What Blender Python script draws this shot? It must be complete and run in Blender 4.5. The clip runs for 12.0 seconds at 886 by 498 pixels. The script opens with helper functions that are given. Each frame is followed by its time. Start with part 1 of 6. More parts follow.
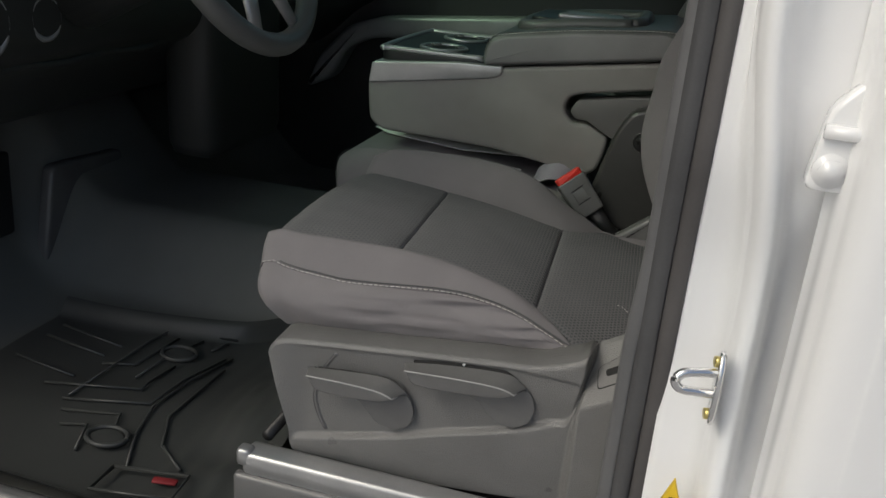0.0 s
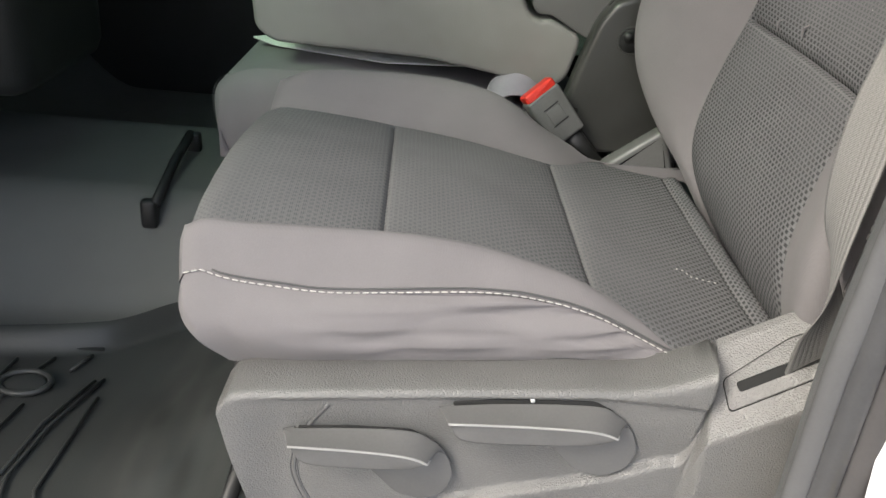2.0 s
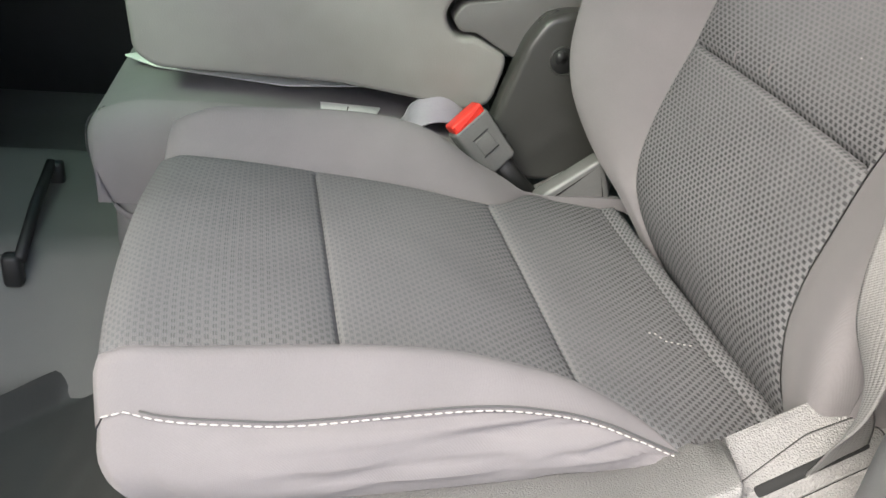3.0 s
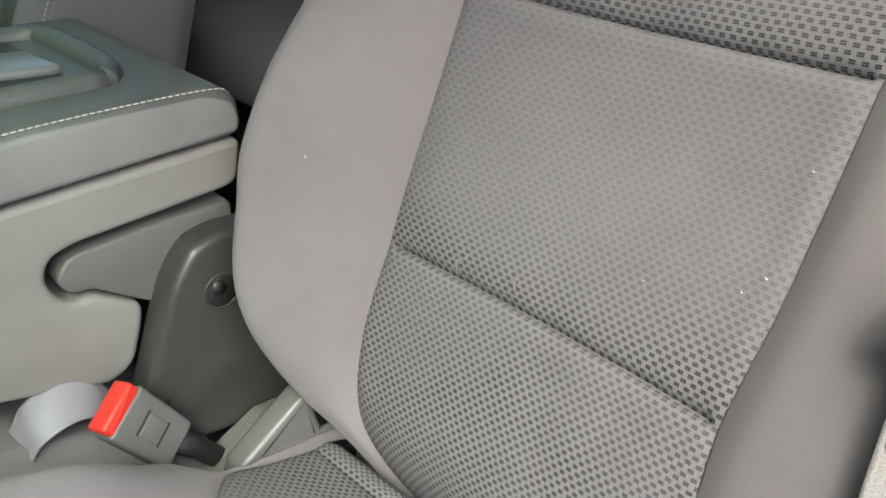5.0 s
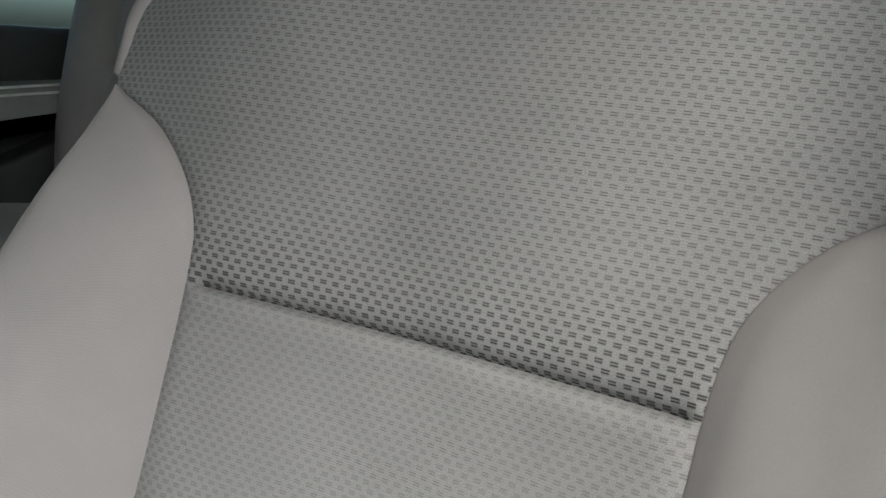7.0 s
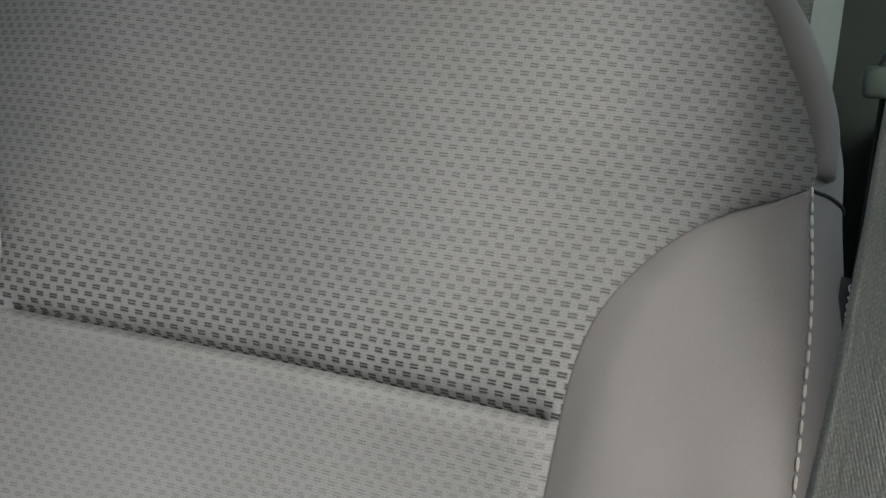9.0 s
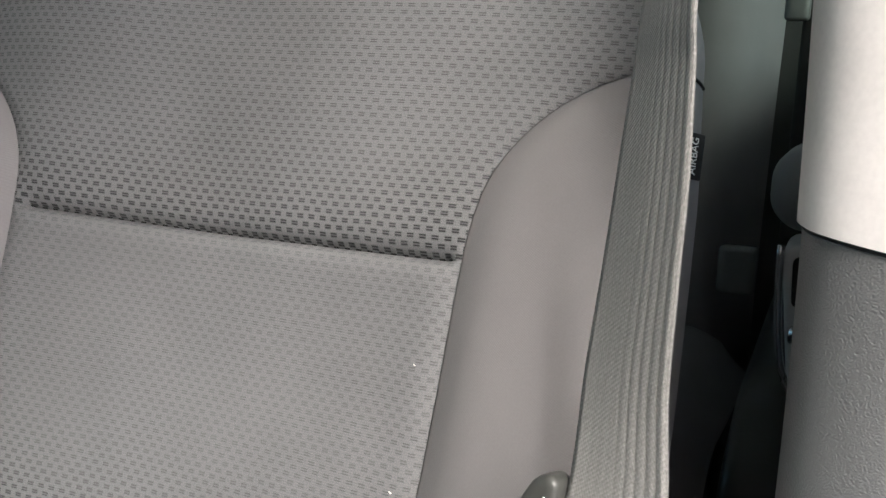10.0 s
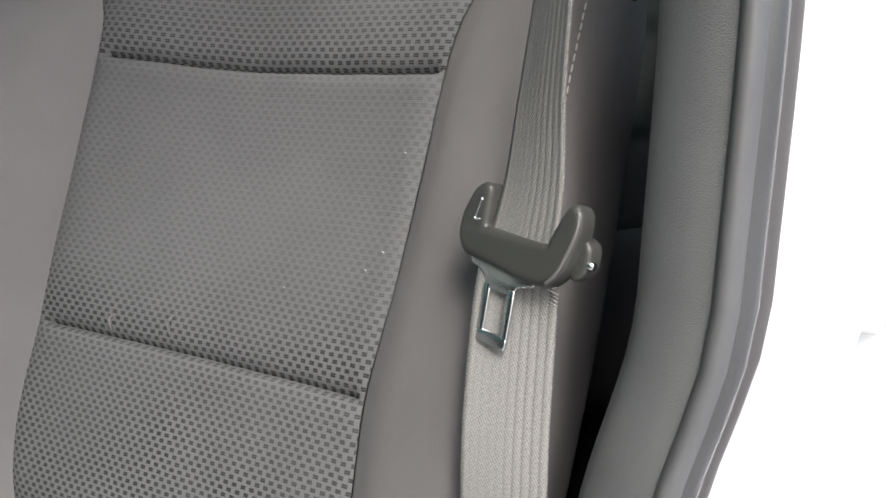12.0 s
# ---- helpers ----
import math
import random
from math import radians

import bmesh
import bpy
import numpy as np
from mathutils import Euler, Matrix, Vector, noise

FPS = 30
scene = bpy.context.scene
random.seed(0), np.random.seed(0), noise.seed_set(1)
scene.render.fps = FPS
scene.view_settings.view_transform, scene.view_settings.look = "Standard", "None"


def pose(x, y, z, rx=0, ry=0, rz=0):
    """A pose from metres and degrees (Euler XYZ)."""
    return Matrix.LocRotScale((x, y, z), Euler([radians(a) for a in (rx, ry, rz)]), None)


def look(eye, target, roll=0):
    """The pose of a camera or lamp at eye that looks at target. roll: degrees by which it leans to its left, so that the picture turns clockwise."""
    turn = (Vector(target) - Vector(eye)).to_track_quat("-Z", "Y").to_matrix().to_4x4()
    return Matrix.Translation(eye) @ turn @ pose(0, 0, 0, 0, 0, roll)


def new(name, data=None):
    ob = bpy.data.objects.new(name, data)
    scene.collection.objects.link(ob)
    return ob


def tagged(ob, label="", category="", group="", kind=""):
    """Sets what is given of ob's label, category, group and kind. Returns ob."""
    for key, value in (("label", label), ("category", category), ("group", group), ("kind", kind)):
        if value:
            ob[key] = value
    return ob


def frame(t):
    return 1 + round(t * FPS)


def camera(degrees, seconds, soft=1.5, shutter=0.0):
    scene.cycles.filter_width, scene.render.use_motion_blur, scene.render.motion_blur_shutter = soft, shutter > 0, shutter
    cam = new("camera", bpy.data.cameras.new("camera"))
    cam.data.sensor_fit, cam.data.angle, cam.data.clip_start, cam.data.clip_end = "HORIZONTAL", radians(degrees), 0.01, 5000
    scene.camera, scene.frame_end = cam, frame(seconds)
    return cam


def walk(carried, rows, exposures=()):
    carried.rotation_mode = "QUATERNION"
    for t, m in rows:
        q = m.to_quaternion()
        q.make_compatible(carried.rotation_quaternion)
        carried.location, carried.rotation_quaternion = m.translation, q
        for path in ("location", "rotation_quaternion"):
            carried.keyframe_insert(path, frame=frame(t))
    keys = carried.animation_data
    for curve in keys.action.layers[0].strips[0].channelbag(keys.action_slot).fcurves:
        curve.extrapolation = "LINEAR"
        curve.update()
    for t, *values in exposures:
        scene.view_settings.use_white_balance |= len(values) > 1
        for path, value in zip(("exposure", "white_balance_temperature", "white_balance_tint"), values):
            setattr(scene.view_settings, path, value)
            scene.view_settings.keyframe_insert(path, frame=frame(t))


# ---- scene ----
cam = camera(54.6, 12.0)
PATH = [
    (0, (0.4917, -0.9410, 0.7814), (0.2534, -0.0385, 0.4227), 4.70),
    (0.5, (0.3956, -0.8912, 0.7578), (0.2298, 0.0217, 0.3849), 5.27),
    (1, (0.3016, -0.7938, 0.7229), (0.1942, 0.1184, 0.3275), 4.52),
    (1.5, (0.2647, -0.6938, 0.7038), (0.2080, 0.2096, 0.2787), 4.43),
    (2, (0.2149, -0.6207, 0.7029), (0.2179, 0.2710, 0.2504), 4.96),
    (2.5, (0.1561, -0.5547, 0.7219), (0.2286, 0.3216, 0.2457), 5.96),
    (2.7, (0.1316, -0.5194, 0.7323), (0.2405, 0.3462, 0.2435), 6.42),
    (4.3, (0.1181, -0.2333, 0.7632), (0.5858, 0.5382, 0.3317), 6.03),
    (4.5, (0.1278, -0.1943, 0.7806), (0.6278, 0.5571, 0.3500), 4.66),
    (5, (0.1015, -0.1286, 0.8340), (0.7335, 0.5252, 0.4180), 4.87),
    (5.5, (0.1338, -0.0831, 0.8504), (0.8403, 0.5297, 0.4963), 4.67),
    (6, (0.1922, -0.0694, 0.8603), (0.9091, 0.5581, 0.5564), 3.99),
    (6.5, (0.1923, -0.0599, 0.8961), (0.9635, 0.5203, 0.6343), 3.89),
    (6.7, (0.2135, -0.0495, 0.8985), (1.0084, 0.5050, 0.6523), 3.83),
    (8.5, (0.2826, 0.0056, 0.8702), (1.1817, 0.4118, 0.7067), 3.36),
    (9, (0.2585, -0.0251, 0.8764), (1.1723, 0.3417, 0.7017), 4.18),
    (9.5, (0.2168, -0.0788, 0.8585), (1.1207, 0.2893, 0.6406), 1.91),
    (10, (0.1938, -0.1231, 0.8304), (1.0892, 0.2818, 0.6448), 2.03),
    (10.5, (0.1859, -0.1610, 0.8375), (1.0725, 0.2611, 0.6486), 2.07),
    (11, (0.1710, -0.2074, 0.8233), (1.0461, 0.2394, 0.6371), 2.20),
    (11.5, (0.1206, -0.2181, 0.7589), (0.9924, 0.2397, 0.5843), 2.47),
    (12, (0.0944, -0.2344, 0.7192), (0.9577, 0.2390, 0.5443), 2.56),
]
EXPOSURES = [(0, -1.83, 6300, 2), (0.5, -1.64, 6350, 1), (1.0, -1.1, 6400, 1), (1.5, -0.78, 6400, 2), (2.5, -0.17, 6250, 4), (4.5, 0.3, 6250, 6), (5.0, 0.19, 6200, 4), (5.5, 0.1, 6100, 1), (6.0, 0.12, 6100, 0), (8.5, 0.06, 6080, -1), (9.0, 0.0, 6080, -1), (9.5, 0.24, 6100, 4), (10.5, -0.1, 6150, 5), (11.5, -0.45, 6000, 4), (12.0, -0.4, 6000, 4)]
walk(cam, [(t, look(eye, target, roll)) for t, eye, target, roll in PATH], EXPOSURES)

# ---- world and light ----
world = bpy.data.worlds.new("world")
scene.world = world
world.use_nodes = True
wn, wl = world.node_tree.nodes, world.node_tree.links
sky = wn.new("ShaderNodeTexSky")
sky.sky_type = "NISHITA"
sky.sun_disc = False
sky.sun_elevation, sky.sun_rotation = radians(43), radians(231.6)
sky.air_density, sky.dust_density, sky.ozone_density = 0.6, 5.5, 0.6
wn["Background"].inputs["Strength"].default_value = 0.5
wl.new(sky.outputs[0], wn["Background"].inputs["Color"])


def lamp_sun():
    data = bpy.data.lights.new("sun", "SUN")
    data.energy, data.angle, data.color = 0.75, radians(6), (1.0, 0.955, 0.94)
    ob = new("sun", data)
    ob.matrix_world = look((-3.6, -2.85, 4.35), (0, 0, 0))


lamp_sun()


# ---- materials ----
class Mat:
    """A node material with a few short ways to add colour variation and relief."""

    def __init__(self, name, rough=0.6, metal=0.0, spec=0.5, coat=0.0, sheen=0.0):
        self.m = bpy.data.materials.new(name)
        self.m.use_nodes = True
        self.n, self.l = self.m.node_tree.nodes, self.m.node_tree.links
        self.b = self.n["Principled BSDF"]
        self.b.inputs["Roughness"].default_value = rough
        self.b.inputs["Metallic"].default_value = metal
        self.b.inputs["Specular IOR Level"].default_value = spec
        self.b.inputs["Coat Weight"].default_value = coat
        self.b.inputs["Coat Roughness"].default_value = 0.08
        if sheen:
            self.b.inputs["Sheen Weight"].default_value = sheen
            self.b.inputs["Sheen Roughness"].default_value = 0.5
        self.height = None

    def node(self, kind, **values):
        node = self.n.new(kind)
        for key, value in values.items():
            if key in node.inputs:
                node.inputs[key].default_value = value
        return node

    def coords(self, which="Object"):
        return self.n.new("ShaderNodeTexCoord").outputs[which]

    def math(self, op, a, b=None, c=None):
        node = self.n.new("ShaderNodeMath")
        node.operation = op
        for i, v in enumerate((a, b, c)):
            if v is None:
                continue
            if isinstance(v, (int, float)):
                node.inputs[i].default_value = v
            else:
                self.l.new(v, node.inputs[i])
        return node.outputs[0]

    def noise(self, scale, detail=3.0, rough=0.55, stretch=None, which="Object"):
        tex = self.node("ShaderNodeTexNoise", Scale=scale, Detail=detail, Roughness=rough)
        src = self.coords(which)
        if stretch:
            mp = self.n.new("ShaderNodeMapping")
            mp.inputs["Scale"].default_value = stretch
            self.l.new(src, mp.inputs["Vector"])
            src = mp.outputs[0]
        self.l.new(src, tex.inputs["Vector"])
        return tex.outputs["Fac"]

    def voronoi(self, scale, feature="F1", which="Object"):
        tex = self.n.new("ShaderNodeTexVoronoi")
        tex.feature = feature
        tex.inputs["Scale"].default_value = scale
        self.l.new(self.coords(which), tex.inputs["Vector"])
        return tex.outputs["Distance"]

    def ramp(self, fac, stops):
        r = self.n.new("ShaderNodeValToRGB")
        el = r.color_ramp.elements
        el[0].position, el[0].color = stops[0][0], (*stops[0][1], 1)
        el[1].position, el[1].color = stops[-1][0], (*stops[-1][1], 1)
        for p, c in stops[1:-1]:
            e = el.new(p)
            e.color = (*c, 1)
        self.l.new(fac, r.inputs["Fac"])
        return r.outputs["Color"]

    def mix(self, fac, a, b, kind="MIX"):
        mx = self.n.new("ShaderNodeMix")
        mx.data_type, mx.blend_type = "RGBA", kind
        for sock, v in (("Factor", fac), ("A", a), ("B", b)):
            if sock == "Factor":
                target = mx.inputs[0]
            else:
                target = mx.inputs[6] if sock == "A" else mx.inputs[7]
            if isinstance(v, (int, float)):
                target.default_value = v
            elif isinstance(v, tuple):
                target.default_value = (*v, 1)
            else:
                self.l.new(v, target)
        return mx.outputs[2]

    def color(self, c):
        if isinstance(c, tuple):
            self.b.inputs["Base Color"].default_value = (*c, 1)
        else:
            self.l.new(c, self.b.inputs["Base Color"])
        return self

    def rough(self, fac, lo, hi):
        mr = self.n.new("ShaderNodeMapRange")
        mr.inputs["To Min"].default_value, mr.inputs["To Max"].default_value = lo, hi
        self.l.new(fac, mr.inputs["Value"])
        self.l.new(mr.outputs[0], self.b.inputs["Roughness"])
        return self

    def bump(self, fac, metres, strength=1.0):
        bp = self.n.new("ShaderNodeBump")
        bp.inputs["Distance"].default_value, bp.inputs["Strength"].default_value = metres, strength
        self.l.new(fac, bp.inputs["Height"])
        if self.height is not None:
            self.l.new(self.height, bp.inputs["Normal"])
        self.height = bp.outputs[0]
        self.l.new(self.height, self.b.inputs["Normal"])
        return self


def speckled(name, c, vary=0.12, scale=14.0, fine=400.0, rough=0.6, grain=0.0002, **k):
    """A plain material with slow stains and a fine grain."""
    m = Mat(name, rough=rough, **k)
    slow, quick = m.noise(scale), m.noise(fine, 2.0)
    lo, hi = tuple(v * (1 - vary) for v in c), tuple(v * (1 + vary) for v in c)
    m.color(m.mix(0.25, m.ramp(slow, [(0.3, lo), (0.7, hi)]), m.ramp(quick, [(0.3, lo), (0.7, hi)])))
    m.rough(slow, rough * 0.9, min(1.0, rough * 1.12))
    if grain:
        m.bump(quick, grain)
    return m.m


def leather_grain(name, c, rough=0.45, scale=420.0, depth=0.0005, **k):
    """Moulded vinyl or plastic with a pebbled grain."""
    m = Mat(name, rough=rough, **k)
    cells, slow = m.voronoi(scale, "SMOOTH_F1"), m.noise(9.0)
    lo, hi = tuple(v * 0.88 for v in c), tuple(v * 1.1 for v in c)
    m.color(m.ramp(slow, [(0.3, lo), (0.7, hi)]))
    m.rough(slow, rough * 0.9, rough * 1.15)
    m.bump(m.math("MULTIPLY", cells, -1.0), depth, 0.8)
    return m.m


def woven_insert():
    """Two-tone knit: rows of short dark pockets, set off from row to row, in the cloth's own metres; fainter where one
    sits and leans, with shade painted in at fold, seams and sides.
    """
    m = Mat("woven_seat_cloth", rough=0.85, spec=0.2)
    sep = m.n.new("ShaderNodeSeparateXYZ")
    m.l.new(m.coords("UV"), sep.inputs[0])
    wob = m.noise(60.0, 1.0, which="UV")
    u = m.math("ADD", sep.outputs[0], m.math("MULTIPLY", wob, 0.0006))
    v = sep.outputs[1]
    # shade painted into the pockets: towards the fold, above the seams, along the sides
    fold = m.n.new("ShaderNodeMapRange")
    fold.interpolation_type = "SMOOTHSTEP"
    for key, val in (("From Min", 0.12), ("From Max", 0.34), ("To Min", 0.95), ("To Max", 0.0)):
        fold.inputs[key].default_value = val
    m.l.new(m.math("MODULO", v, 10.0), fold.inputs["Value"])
    shade_mask = fold.outputs[0]
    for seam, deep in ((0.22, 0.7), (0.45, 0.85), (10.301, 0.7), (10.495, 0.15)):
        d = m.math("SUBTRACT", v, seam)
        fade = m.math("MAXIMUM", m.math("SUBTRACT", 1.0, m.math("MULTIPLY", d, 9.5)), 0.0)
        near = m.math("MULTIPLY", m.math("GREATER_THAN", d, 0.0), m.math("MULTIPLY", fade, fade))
        shade_mask = m.math("ADD", shade_mask, m.math("MULTIPLY", near, deep))
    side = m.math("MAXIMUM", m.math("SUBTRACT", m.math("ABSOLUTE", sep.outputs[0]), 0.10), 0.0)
    shade_mask = m.math("ADD", shade_mask, m.math("MULTIPLY", side, 1.4))
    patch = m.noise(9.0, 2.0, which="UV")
    shade_mask = m.math("MINIMUM", m.math("MULTIPLY", shade_mask, m.math("ADD", 0.55, m.math("MULTIPLY", patch, 0.9))), 1.0)
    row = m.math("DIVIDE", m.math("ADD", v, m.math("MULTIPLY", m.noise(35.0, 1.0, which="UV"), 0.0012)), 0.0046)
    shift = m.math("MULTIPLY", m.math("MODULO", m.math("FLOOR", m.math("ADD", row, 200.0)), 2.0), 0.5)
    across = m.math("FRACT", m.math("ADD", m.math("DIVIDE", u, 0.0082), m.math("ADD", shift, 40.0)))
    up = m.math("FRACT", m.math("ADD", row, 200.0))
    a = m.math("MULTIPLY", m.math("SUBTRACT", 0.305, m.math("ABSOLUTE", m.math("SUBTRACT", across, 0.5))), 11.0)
    # each pocket shows two short threads, run together where the shade is painted strongest
    tall = m.math("ADD", 0.10, m.math("MULTIPLY", m.math("MULTIPLY", shade_mask, shade_mask), 0.06))
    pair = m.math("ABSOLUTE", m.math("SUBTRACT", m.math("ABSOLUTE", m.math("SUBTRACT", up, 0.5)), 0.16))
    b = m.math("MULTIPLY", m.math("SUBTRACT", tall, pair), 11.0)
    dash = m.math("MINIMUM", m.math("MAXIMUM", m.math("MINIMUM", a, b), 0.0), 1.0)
    # the ground between the two threads is darkened, as shade inside the pocket
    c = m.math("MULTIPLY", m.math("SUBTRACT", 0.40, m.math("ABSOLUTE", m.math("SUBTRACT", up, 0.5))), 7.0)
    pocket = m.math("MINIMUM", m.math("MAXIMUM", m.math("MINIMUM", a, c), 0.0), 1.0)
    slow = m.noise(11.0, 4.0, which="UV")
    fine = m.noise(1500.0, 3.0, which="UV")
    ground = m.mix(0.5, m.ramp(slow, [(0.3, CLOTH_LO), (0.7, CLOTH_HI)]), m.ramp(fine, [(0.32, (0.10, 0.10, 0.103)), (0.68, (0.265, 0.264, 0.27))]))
    # upper panel: darker threads, part of it the panel's shade
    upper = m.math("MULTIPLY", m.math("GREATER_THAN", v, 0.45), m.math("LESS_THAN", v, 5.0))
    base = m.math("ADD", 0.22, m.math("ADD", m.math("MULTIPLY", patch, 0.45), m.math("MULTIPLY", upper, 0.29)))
    line = m.math("MULTIPLY", dash, m.math("ADD", base, m.math("MULTIPLY", shade_mask, 0.5)))
    well = m.math("MULTIPLY", pocket, m.math("ADD", 0.10, m.math("MULTIPLY", shade_mask, 0.47)))
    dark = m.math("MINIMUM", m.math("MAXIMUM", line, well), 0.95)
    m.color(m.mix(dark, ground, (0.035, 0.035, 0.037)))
    rib = m.math("SINE", m.math("MULTIPLY", v, 2 * math.pi / 0.00145))
    m.bump(rib, 0.0001, 0.3)
    m.bump(m.math("SUBTRACT", 1.0, m.math("MULTIPLY", dash, m.math("ADD", 0.12, m.math("MULTIPLY", shade_mask, 0.7)))), 0.0008, 0.8)
    return m.m


CLOTH_LO, CLOTH_HI = (0.162, 0.162, 0.166), (0.204, 0.203, 0.207)


def plain_cloth():
    """Smooth bolster cloth with a fine diagonal twill."""
    m = Mat("bolster_cloth", rough=0.85, sheen=0.1, spec=0.2)
    sep = m.n.new("ShaderNodeSeparateXYZ")
    m.l.new(m.coords("UV"), sep.inputs[0])
    twill = m.math("SINE", m.math("MULTIPLY", m.math("ADD", sep.outputs[0], m.math("MULTIPLY", sep.outputs[1], 0.6)), 2 * math.pi / 0.0016))
    cross = m.math("SINE", m.math("MULTIPLY", m.math("SUBTRACT", sep.outputs[1], m.math("MULTIPLY", sep.outputs[0], 0.4)), 2 * math.pi / 0.0011))
    slow, fine = m.noise(8.0, 4.0), m.noise(900.0, 2.0)
    lo, hi = (0.187, 0.176, 0.180), (0.234, 0.220, 0.224)
    m.color(m.mix(0.25, m.ramp(slow, [(0.3, lo), (0.7, hi)]), m.ramp(fine, [(0.3, lo), (0.7, hi)])))
    m.bump(m.math("ADD", twill, m.math("MULTIPLY", cross, 0.6)), 0.00004, 0.5)
    m.bump(m.noise(55.0, 3.0), 0.0006, 0.35)
    return m.m


def webbing():
    """Seat belt webbing: lengthwise ribs of a herringbone weave, with thicker selvedges."""
    m = Mat("belt_webbing", rough=0.55, sheen=0.08, spec=0.4)
    sep = m.n.new("ShaderNodeSeparateXYZ")
    m.l.new(m.coords("UV"), sep.inputs[0])
    u, v = sep.outputs[0], sep.outputs[1]
    rib = m.math("ABSOLUTE", m.math("SINE", m.math("MULTIPLY", u, math.pi / 0.0048)))
    cross = m.math("SINE", m.math("MULTIPLY", m.math("ADD", u, m.math("MULTIPLY", v, 0.15)), 2 * math.pi / 0.0019))
    yarn = m.math("MULTIPLY", cross, m.math("SINE", m.math("MULTIPLY", m.math("SUBTRACT", v, m.math("MULTIPLY", u, 0.3)), 2 * math.pi / 0.0024)))
    fine = m.noise(700.0, 2.0, which="UV")
    yarns = m.mix(m.math("MULTIPLY", m.math("ADD", yarn, 1.0), 0.2), m.ramp(fine, [(0.3, (0.24, 0.235, 0.227)), (0.7, (0.36, 0.352, 0.34))]), (0.15, 0.143, 0.135))
    # furrows between the ribs are painted dark as shade, most on one half
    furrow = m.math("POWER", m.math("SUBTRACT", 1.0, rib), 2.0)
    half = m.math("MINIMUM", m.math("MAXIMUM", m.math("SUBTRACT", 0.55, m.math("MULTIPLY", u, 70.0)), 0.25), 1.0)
    furrow_shade = m.math("MULTIPLY", half, m.math("ADD", 0.36, m.math("MULTIPLY", m.noise(20.0, 2.0, which="UV"), 0.14)))
    m.color(m.mix(m.math("MULTIPLY", furrow, furrow_shade), yarns, (0.05, 0.048, 0.045)))
    m.bump(m.math("MULTIPLY", rib, half), 0.0005, 0.6)
    m.bump(yarn, 0.00016, 0.6)
    return m.m


def car_paint():
    m = Mat("white_body_paint", rough=0.2, coat=1.0)
    m.color(m.ramp(m.noise(5.0), [(0.3, (0.85, 0.86, 0.87)), (0.7, (0.89, 0.89, 0.89))]))
    m.bump(m.noise(160.0, 2.0), 0.0001, 0.15)
    return m.m


def tinted_glass(name, c):
    """Thin tinted pane: it lets tinted light through and mirrors a little at its face."""
    m = Mat(name)
    clear, gloss, both = m.n.new("ShaderNodeBsdfTransparent"), m.n.new("ShaderNodeBsdfGlossy"), m.n.new("ShaderNodeMixShader")
    clear.inputs["Color"].default_value = (*c, 1)
    gloss.inputs["Roughness"].default_value = 0.03
    fres = m.n.new("ShaderNodeFresnel")
    fres.inputs["IOR"].default_value = 1.4
    m.l.new(fres.outputs[0], both.inputs[0])
    m.l.new(clear.outputs[0], both.inputs[1])
    m.l.new(gloss.outputs[0], both.inputs[2])
    m.l.new(both.outputs[0], m.n["Material Output"].inputs["Surface"])
    return m.m


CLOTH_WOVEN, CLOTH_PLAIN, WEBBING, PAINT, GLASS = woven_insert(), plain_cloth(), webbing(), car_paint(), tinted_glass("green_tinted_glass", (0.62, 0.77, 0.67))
PRIVACY = tinted_glass("dark_privacy_glass", (0.78, 0.87, 0.81))
SHIELD_PLASTIC = leather_grain("grained_grey_plastic", (0.18, 0.177, 0.172), 0.28, 800.0, 0.0009)
LIP_HIGHLIGHT = speckled("pale_highlight_plastic", (0.36, 0.355, 0.345), rough=0.25, grain=0.0)
LEVER_PLASTIC = speckled("satin_grey_plastic", (0.15, 0.148, 0.145), rough=0.25, grain=0.00004)
TRIM_DARK = leather_grain("grained_charcoal_trim", (0.17, 0.173, 0.175), 0.42, 1400.0, 0.00042)
TRIM_BEIGE = speckled("pale_beige_trim", (0.85, 0.805, 0.785), rough=0.6, grain=0.00008)
SEAL = speckled("black_rubber_seal", (0.12, 0.12, 0.122), rough=0.42, grain=0.00006)
SEAL_GREY = speckled("grey_rubber_seal", (0.075, 0.075, 0.077), rough=0.24, grain=0.00004)
HINGE_VINYL = leather_grain("hinge_arm_plastic", (0.135, 0.13, 0.124), 0.4, 700.0, 0.0002)
CONSOLE_CLOTH = leather_grain("console_vinyl", (0.262, 0.250, 0.234), 0.45, 700.0, 0.0002)
LID_SIDE_LIT = leather_grain("lid_side_lit_vinyl", (0.225, 0.22, 0.217), 0.40, 600.0, 0.0003)
LID_VINYL = leather_grain("lid_vinyl", (0.118, 0.120, 0.114), 0.30, 600.0, 0.0004)
BLACK_PLASTIC = speckled("black_plastic", (0.02, 0.02, 0.02), rough=0.45, grain=0.00005)
DOOR_SATIN = speckled("satin_pale_grey_plastic", (0.62, 0.62, 0.61), rough=0.3, grain=0.00003)
SILVER_TRIM = speckled("satin_silver_trim", (0.45, 0.45, 0.45), rough=0.3, metal=0.6, grain=0.00003)
CHROME = speckled("bright_steel", (0.8, 0.8, 0.8), vary=0.05, rough=0.24, metal=1.0, grain=0.00002)
RED = speckled("red_button_plastic", (0.75, 0.04, 0.025), rough=0.4, grain=0.0)
RUBBER = speckled("black_rubber_mat", (0.060, 0.062, 0.059), rough=0.38, scale=7.0, grain=0.0001)
CARPET = speckled("grey_floor_covering", (0.165, 0.168, 0.155), rough=0.75, scale=6.0, fine=900.0, grain=0.0006)
